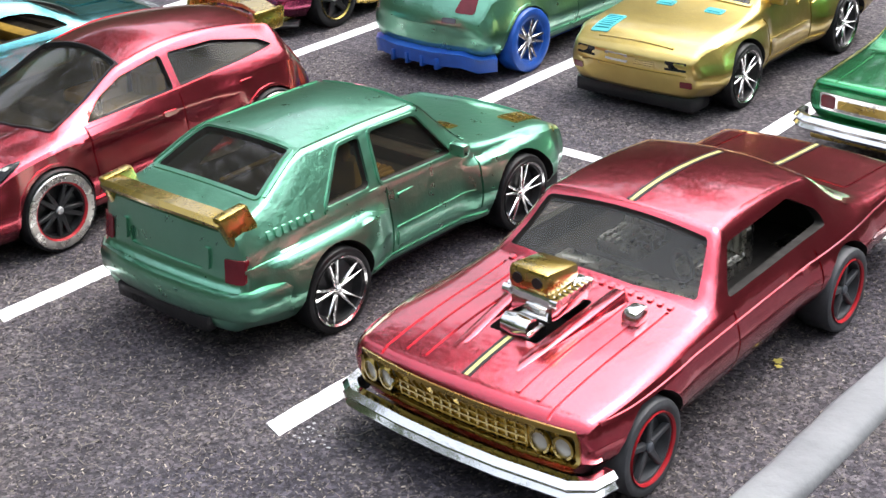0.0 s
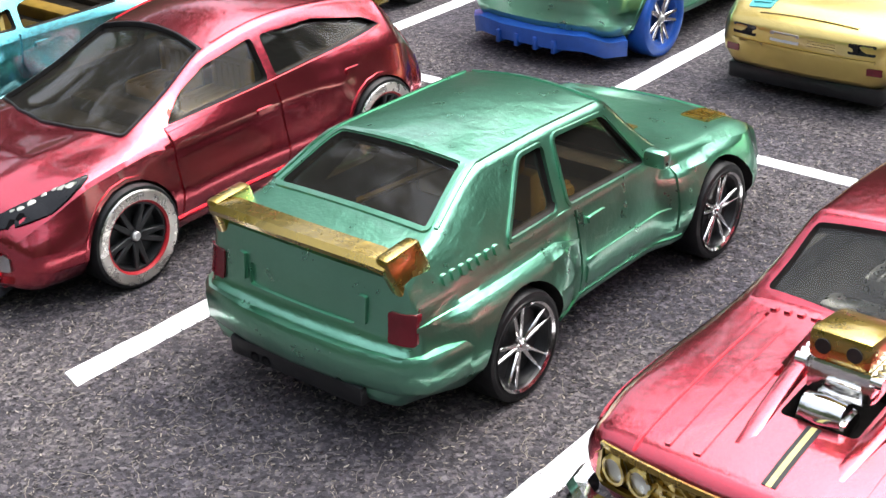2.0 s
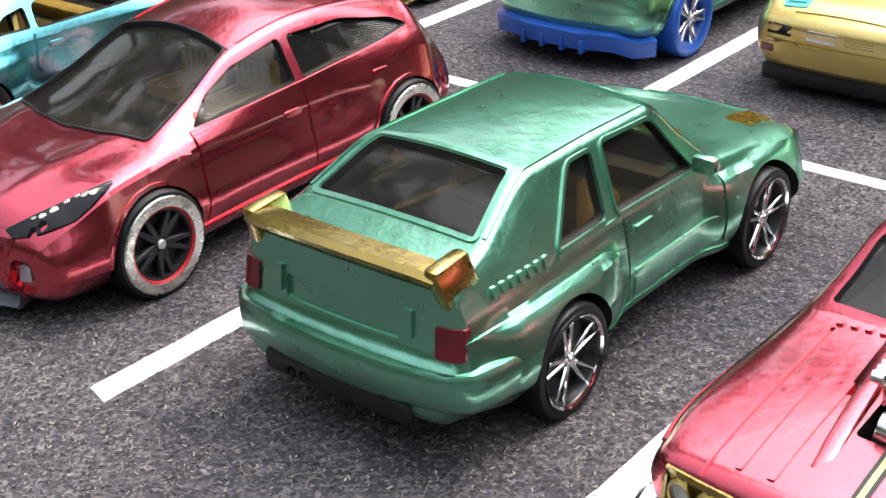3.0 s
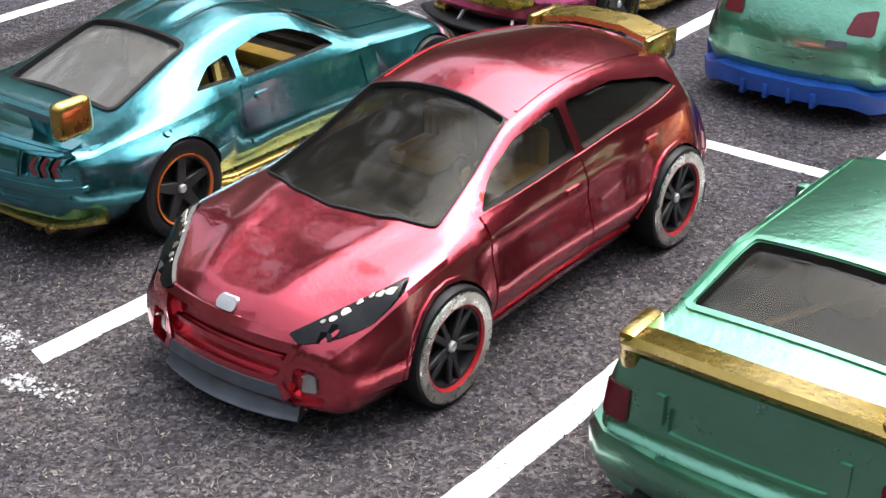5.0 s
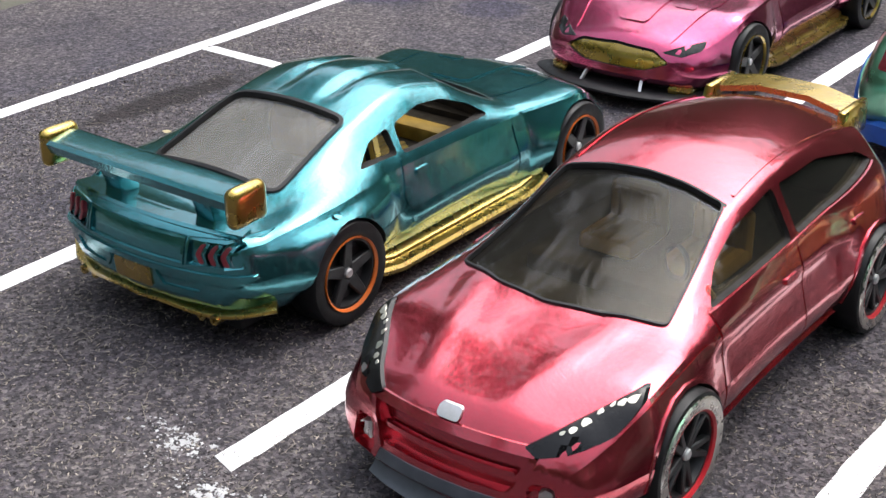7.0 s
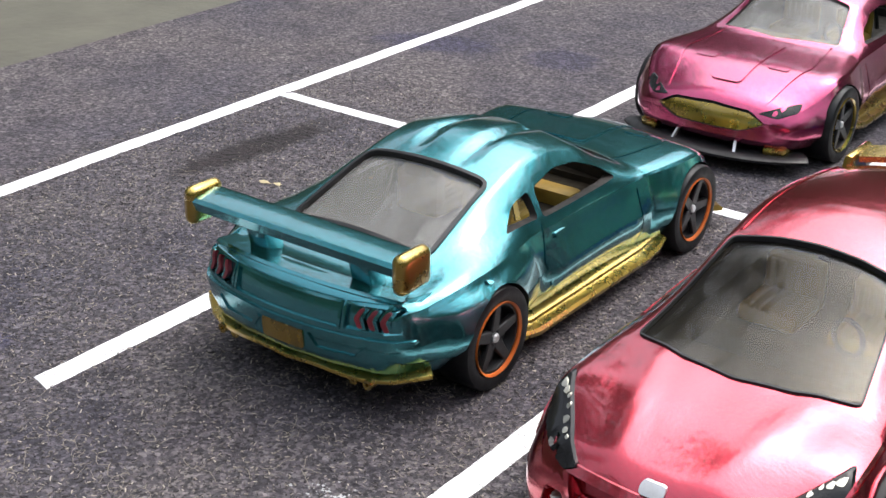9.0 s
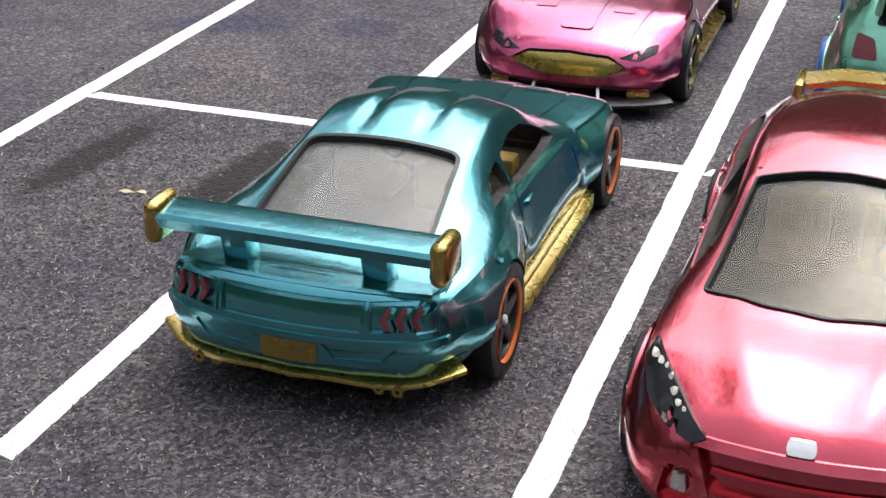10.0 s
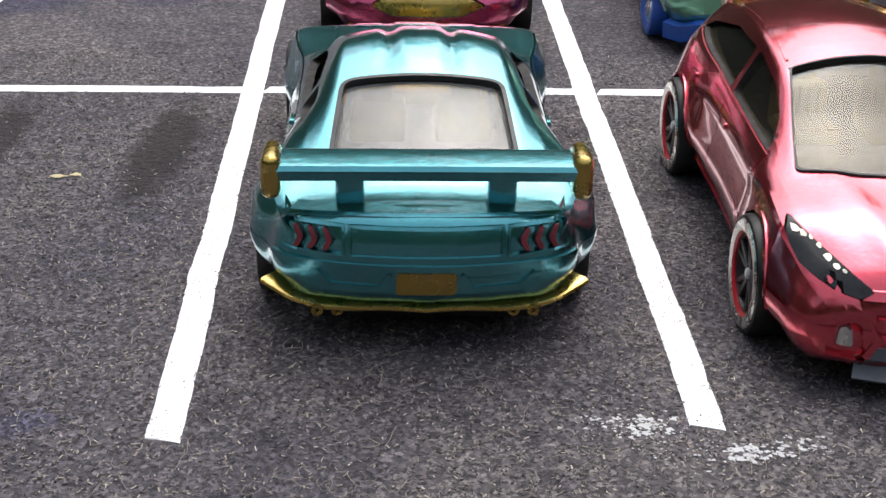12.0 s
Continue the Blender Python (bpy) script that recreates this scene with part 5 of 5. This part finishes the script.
    if wingc:
        sec = [(-0.2, -0.06), (0.13, -0.13), (0.17, -0.12), (0.2, -0.02), (0.17, 0.02), (-0.1, 0.06), (-0.19, 0.04)]
        wing = part("race_wing", sweep([(-1.3, -3.42, 1.82), (-0.6, -3.44, 1.83), (0.6, -3.44, 1.83), (1.3, -3.42, 1.82)], [(a, b) for a, b in sec]), wingc, car)
        for s in (-1, 1):
            bm = box(s * 1.36 - 0.09, s * 1.36 + 0.09, -3.64, -3.16, 1.52, 1.94, 0.09, seg=4)
            part("wing_cap", bm, trim, wing, "gold wing end plate")
            bm = box(s * 0.68 - 0.13, s * 0.68 + 0.13, -3.42, -3.16, 1.24, 1.8, 0.04)
            for v in bm.verts:
                if v.co.z < 1.5:
                    v.co.y += 0.12
            part("wing_stay", bm, wingc, wing)
    line = [(u, 3.56 - 0.22 * abs(u) ** 2.4, 0.25) for u in (i * 0.1 for i in range(-14, 15))]
    split = part("front_splitter", sweep(line, flip([(-0.2, -0.04), (0.16, -0.04), (0.17, 0.0), (0.1, 0.04), (-0.2, 0.04)])), lipm, car, "flat front splitter")
    for s in (-1, 1):
        bm = box(s * 1.02 - 0.16, s * 1.02 + 0.16, 3.05, 3.4, 0.28, 0.40, 0.04)
        for v in bm.verts:
            v.co.y -= 0.35 * (abs(v.co.x) - 0.86)
        part("canard", bm, trim, split)
        part("splitter_stay", sweep([(s * 0.5, 3.55, 0.26), (s * 0.45, 3.4, 0.46)], [(-0.02, -0.02), (0.02, -0.02), (0.02, 0.02), (-0.02, 0.02)]), SILVER, split)
    part("base", box(-1.05, 1.05, -3.3, 3.0, 0.2, 0.42, 0.05), BLACK, car, "black plastic base")
    seats(car, MUSTARD_PLASTIC, -0.5, 1.22, 0.46, MUSTARD_PLASTIC)
    part("roll_hoop", sweep([(-0.8, -0.95, 1.2), (-0.7, -0.95, 1.66), (0, -0.95, 1.76), (0.7, -0.95, 1.66), (0.8, -0.95, 1.2)], [(-0.04, 0), (0, 0.04), (0.04, 0), (0, -0.04)]), BLACK, car)
    wheels(car, 0.57, 0.46, 1.6, 2.2, -2.2, tyre, BLACK, BLACK, SILVER, ring, None, 5, 0, 0.13, 0.70, ("black five-spoke wheel with thin coloured ring", ""))
    return car


fastback("teal metallic die-cast fastback with gold-tipped race wing", 2.19, -3.62, 0, TEAL, MUSTARD, TEAL, TYRE, ORANGE_LINE, SMOKE, MUSTARD)
fastback("pink metallic die-cast fastback with gold side skirts", 2.42, 5.05, 180, PINK, MUSTARD, None, TYRE, MUSTARD, CLEAR, BLACK)


# ---------------------------------------------------------------- sixties hardtop with a blower
def hardtop(label, x, y, turn, body, grille, strip, blower):
    car = car_root("toy_hardtop", label, x, y, turn)
    c = dict(y0=-4.1, y1=3.28, round=0.12, bow_f=0.12, bow_r=0.12, lean_f=-0.1, lean_r=-0.05, belt_r=0.06, edge_r=0.12,
             bottom=curve((-4.1, 0.5), (-3.4, 0.42), (0, 0.36), (2.6, 0.4), (3.28, 0.5)),
             sill=curve((-4.1, 1.28), (0, 1.4), (2.6, 1.44), (3.28, 1.38)),
             waist=curve((-4.1, 1.42), (-2, 1.53), (0, 1.52), (2.6, 1.56), (3.28, 1.5)),
             waist_z=curve((-4.1, 0.86), (0, 0.85), (3.28, 0.82)),
             belt=curve((-4.1, 1.32), (0, 1.42), (2.6, 1.46), (3.28, 1.42)),
             belt_z=curve((-4.1, 1.16), (-2, 1.22), (0, 1.22), (2.4, 1.17), (3.1, 1.1), (3.28, 1.04)),
             edge=curve((-4.1, 1.24), (-2.6, 1.24), (-1.9, 1.1), (-1.4, 1.03), (0, 1.03), (0.35, 1.07), (0.9, 1.28), (1.2, 1.32), (3.28, 1.32)),
             edge_z=curve((-4.1, 1.18), (-2.6, 1.28), (-2.3, 1.36), (-1.5, 1.84), (-0.2, 1.93), (0.3, 1.9), (0.75, 1.5), (1.05, 1.3), (2.4, 1.2), (3.1, 1.12), (3.28, 1.06)),
             top=curve((-4.1, 1.2), (-2.65, 1.33), (-2.4, 1.42), (-1.6, 1.91), (-0.4, 2.02), (0.34, 1.97), (0.8, 1.58), (1.12, 1.36), (2.4, 1.26), (3.1, 1.15), (3.28, 1.08)),
             flares=[(-1.75, 0.05, 0.8), (2.3, 0.05, 0.8)])
    bm = lofted(c)
    tree = BVHTree.FromBMesh(bm)
    scr = rounded([(-1.18, 0.93), (-0.5, 1.02), (0.5, 1.02), (1.18, 0.93), (1.0, 0.44), (-1.0, 0.44)], 0.05)
    side = rounded([(0.62, 1.33), (0.3, 1.76), (-1.05, 1.78), (-1.5, 1.52), (-1.56, 1.34)], 0.07)
    cuts = [(cabin(c, -2.0, 0.92, 0.98), INSIDE), (prism(scr, "top", 1.12, 3), INSIDE), (prism(side, "side", -2, 2), INSIDE)]
    for yw in (-1.75, 2.3):
        for s in (-1, 1):
            w = lathe([(0.001, 0.75 * s), (0.58, 0.75 * s), (0.58, 2 * s), (0.001, 2 * s)], 32)
            bmesh.ops.translate(w, verts=w.verts, vec=(0, yw, 0.5))
            cuts.append((w, INSIDE))
    for mirror in (False, True):
        cuts.append((groove(tree, [(0.62, 0.5), (0.62, 1.2)], "side", 0.03, 0.02, mirror), None))
        cuts.append((groove(tree, [(-1.15, 0.5), (-1.15, 1.2)], "side", 0.03, 0.02, mirror), None))
        cuts.append((groove(tree, [(1.02, 1.2), (1.02, 3.2)], "top", 0.035, 0.02, mirror), None))
        cuts.append((groove(tree, [(0.98, -2.75), (0.98, -4.0)], "top", 0.03, 0.02, mirror), None))
    cuts.append((groove(tree, [(-0.98, -2.75), (0.98, -2.75)], "top", 0.03, 0.02), None))
    cuts.append((patch(tree, outline_bar(-1.34, 1.34, 0.66, 1.01, 0.1), "front", 0.1, 0.2), INSIDE))
    if blower:
        cuts.append((prism(outline_bar(-0.3, 0.3, 1.46, 2.42, 0.06), "top", 1.0, 2), INSIDE))
    carved("body", bm, body, cuts, car)
    glass(tree, scr, "top", car, PALE_SMOKE, "windscreen", off=-0.04)
    # grille with its egg-crate bars and four lamps
    g = part("grille", patch(tree, outline_bar(-1.33, 1.33, 0.67, 1.0, 0.09), "front", -0.05, 0.03), grille, car, "gold egg-crate grille")
    for k in range(4):
        part("grille_bar", patch(tree, outline_bar(-0.78, 0.78, 0.71 + 0.072 * k, 0.728 + 0.072 * k, 0.004), "front", -0.02, 0.05), grille, g)
    for k in range(15):
        u = -0.78 + 1.56 * k / 14
        part("grille_bar", patch(tree, outline_bar(u - 0.012, u + 0.012, 0.69, 0.97, 0.004), "front", -0.025, 0.05), grille, g)
    part("grille_frame", groove(tree, [(-1.3, 0.66), (1.3, 0.66), (1.34, 0.72), (1.34, 0.95), (1.3, 1.01), (-1.3, 1.01), (-1.34, 0.95), (-1.34, 0.72), (-1.3, 0.66)], "front", 0.04, 0.03), grille, car)
    for u in (-1.19, -0.95, 0.95, 1.19):
        disc = [(u + 0.095 * math.cos(a * math.pi / 8), 0.83 + 0.12 * math.sin(a * math.pi / 8)) for a in range(16)]
        hl = part("headlamp", patch(tree, disc, "front", 0.0, 0.05, 0.08), LAMP_SILVER, car, "round dull silver headlamp")
        part("lamp_ring", groove(tree, disc + disc[:1], "front", 0.025, 0.02), grille, hl)
    # bumpers
    def bumper(name, yb, s, mat, z):
        line = [(-1.54, yb - s * 0.36, z), (-1.5, yb - s * 0.12, z), (-1.34, yb, z), (-0.6, yb + s * 0.08, z), (0, yb + s * 0.1, z), (0.6, yb + s * 0.08, z), (1.34, yb, z), (1.5, yb - s * 0.12, z), (1.54, yb - s * 0.36, z)]
        return part(name, sweep(line, [(-s * a, b) for a, b in ((-0.06, -0.1), (0.05, -0.11), (0.1, -0.05), (0.06, 0.0), (0.1, 0.06), (0.04, 0.12), (-0.06, 0.11))]), mat, car, "chromed bumper")
    fb = bumper("front_bumper", 3.32, 1, CHROME, 0.5)
    part("bumper_valance", box(-1.25, 1.25, 3.05, 3.3, 0.3, 0.44, 0.05), grille, car)
    bumper("rear_bumper", -4.16, -1, CHROME, 0.55)
    part("rear_valance", box(-1.25, 1.25, -4.2, -3.9, 0.34, 0.48, 0.05), MUSTARD, car)
    panel = part("tail_panel", patch(tree, outline_bar(-1.2, 1.2, 0.76, 1.02, 0.05), "rear", 0.012, 0.05), CHROME, car, "chrome tail panel")
    part("tail_band", patch(tree, outline_bar(-0.9, 0.9, 0.82, 0.95, 0.03), "rear", 0.022, 0.05), MUSTARD, panel)
    for s in (-1, 1):
        part("tail_lamp", patch(tree, outline_bar(s * 1.06 - 0.11, s * 1.06 + 0.11, 0.8, 0.99, 0.04), "rear", 0.03, 0.06), LAMP_RED, panel, "red tail lamp")
    for mirror in (False, True):
        part("door_handle", patch(tree, rounded([(-0.95, 1.06), (-0.75, 1.06), (-0.75, 1.11), (-0.95, 1.11)], 0.02), "side", 0.03, 0.05, mirror=mirror), body, car)
        part("side_ridge", patch(tree, [(-3.9, 1.12), (3.0, 1.06), (3.0, 1.085), (-3.9, 1.145)], "side", 0.02, 0.05, mirror=mirror), body, car)
        for u, w in ((0.82, 0.05), (0.58, 0.06)):
            part("bonnet_rib", patch(tree, rounded([(u - w / 2, 1.3), (u + w / 2, 1.3), (u + w / 2, 3.1), (u - w / 2, 3.1)], 0.02), "top", 0.015, 0.05, mirror=mirror), body, car)
    for k in range(18):
        u = -1.0 + 2.0 * k / 17
        part("cowl_louvre", patch(tree, rounded([(u - 0.03, 1.08), (u + 0.03, 1.08), (u + 0.03, 1.16), (u - 0.03, 1.16)], 0.02), "top", 0.02, 0.04), body, car)
    for y0, y1 in ((0.34, -1.5), (2.45, 3.14)) + (((-2.7, -4.0),)):
        ya, yb = min(y0, y1), max(y0, y1)
        if y0 == -2.7 or blower:
            part("centre_stripe", patch(tree, [(-0.026, ya), (0.026, ya), (0.026, yb), (-0.026, yb)], "top", 0.006, 0.02), strip, car, "pale gold centre stripe")
            for u in (-0.038, 0.038):
                part("stripe_edge", patch(tree, [(u - 0.016, ya), (u + 0.016, ya), (u + 0.016, yb), (u - 0.016, yb)], "top", 0.0065, 0.02), BLACK, car)
    if blower:
        # scoop flanks, supercharger, intake and the small second carburettor
        for s in (-1, 1):
            bm = box(s * 0.5 - 0.15, s * 0.5 + 0.15, 1.24, 2.9, 1.1, 1.44, 0.05, seg=3)
            for v in bm.verts:
                t = (v.co.y - 1.24) / 1.66
                if v.co.z > 1.25:
                    v.co.z -= 0.24 * ease(t)
                    v.co.x = s * (0.43 + (abs(v.co.x) - 0.5) * 0.55)
                v.co.x += s * (0.06 - 0.14 * t)
            part("scoop_flank", bm, body, car)
        eng = part("supercharger", box(-0.27, 0.27, 1.46, 2.12, 1.3, 1.62, 0.07), CHROME, car, "chromed supercharger")
        for k in range(8):
            for s in (-1, 1):
                bm = lathe([(0.001, -0.04), (0.05, -0.04), (0.05, 0.05), (0.001, 0.06)], 12)
                bmesh.ops.translate(bm, verts=bm.verts, vec=(s * 0.29, 1.5 + 0.085 * k, 1.56))
                part("blower_fin", bm, CHROME, eng)
        hat = box(-0.25, 0.25, 1.62, 2.16, 1.62, 1.88, 0.06)
        for v in hat.verts:
            if v.co.z > 1.7 and v.co.y < 1.8:
                v.co.z -= 0.06
        hat = part("intake_hat", hat, MUSTARD, eng, "gold intake scoop")
        for u in (-0.12, 0.12):
            bm = lathe([(0.001, -0.01), (0.06, -0.01), (0.06, 0.01), (0.001, 0.01)], 16)
            bmesh.ops.rotate(bm, verts=bm.verts, matrix=Matrix.Rotation(math.pi / 2, 3, "Z"))
            bmesh.ops.translate(bm, verts=bm.verts, vec=(u, 2.165, 1.76))
            part("intake_mouth", bm, INSIDE, hat)
        bm = lathe([(0.001, -0.16), (0.11, -0.16), (0.13, 0), (0.11, 0.16), (0.001, 0.16)], 18)
        bmesh.ops.translate(bm, verts=bm.verts, vec=(0, 2.3, 1.32))
        part("blower_pulley", bm, CHROME, eng)
        part("front_cover", box(-0.2, 0.2, 2.1, 2.4, 1.14, 1.32, 0.05), CHROME, eng)
        for s in (1,):
            bm = box(-0.92, -0.72, 1.36, 1.62, 1.24, 1.44, 0.06)
            part("brake_reservoir", bm, CHROME, car, "chromed brake reservoir")
    part("base", box(-1.05, 1.05, -3.7, 3.0, 0.26, 0.5, 0.05), BLACK, car, "dark base")
    seats(car, DULL_CHROME if blower else MUSTARD_PLASTIC, -0.5, 1.18, 0.52, DULL_CHROME)
    wheels(car, 0.50, 0.42, 1.59, 2.3, -1.75, GREY_TYRE, GREY_TYRE, GREY_TYRE, SLATE, RED_LINE, None, 5, 0, 0.07, 0.74, ("dark grey wheel with thin red line", ""))
    return car


hardtop("red metallic die-cast sixties hardtop with supercharger through bonnet", 15.85, -4.42, 180, RED, MUSTARD, PALE_GOLD, True)
hardtop("bright green die-cast sixties hardtop with chrome bumper", 15.90, 6.0, 0, APPLE, MUSTARD, PALE_GOLD, False)
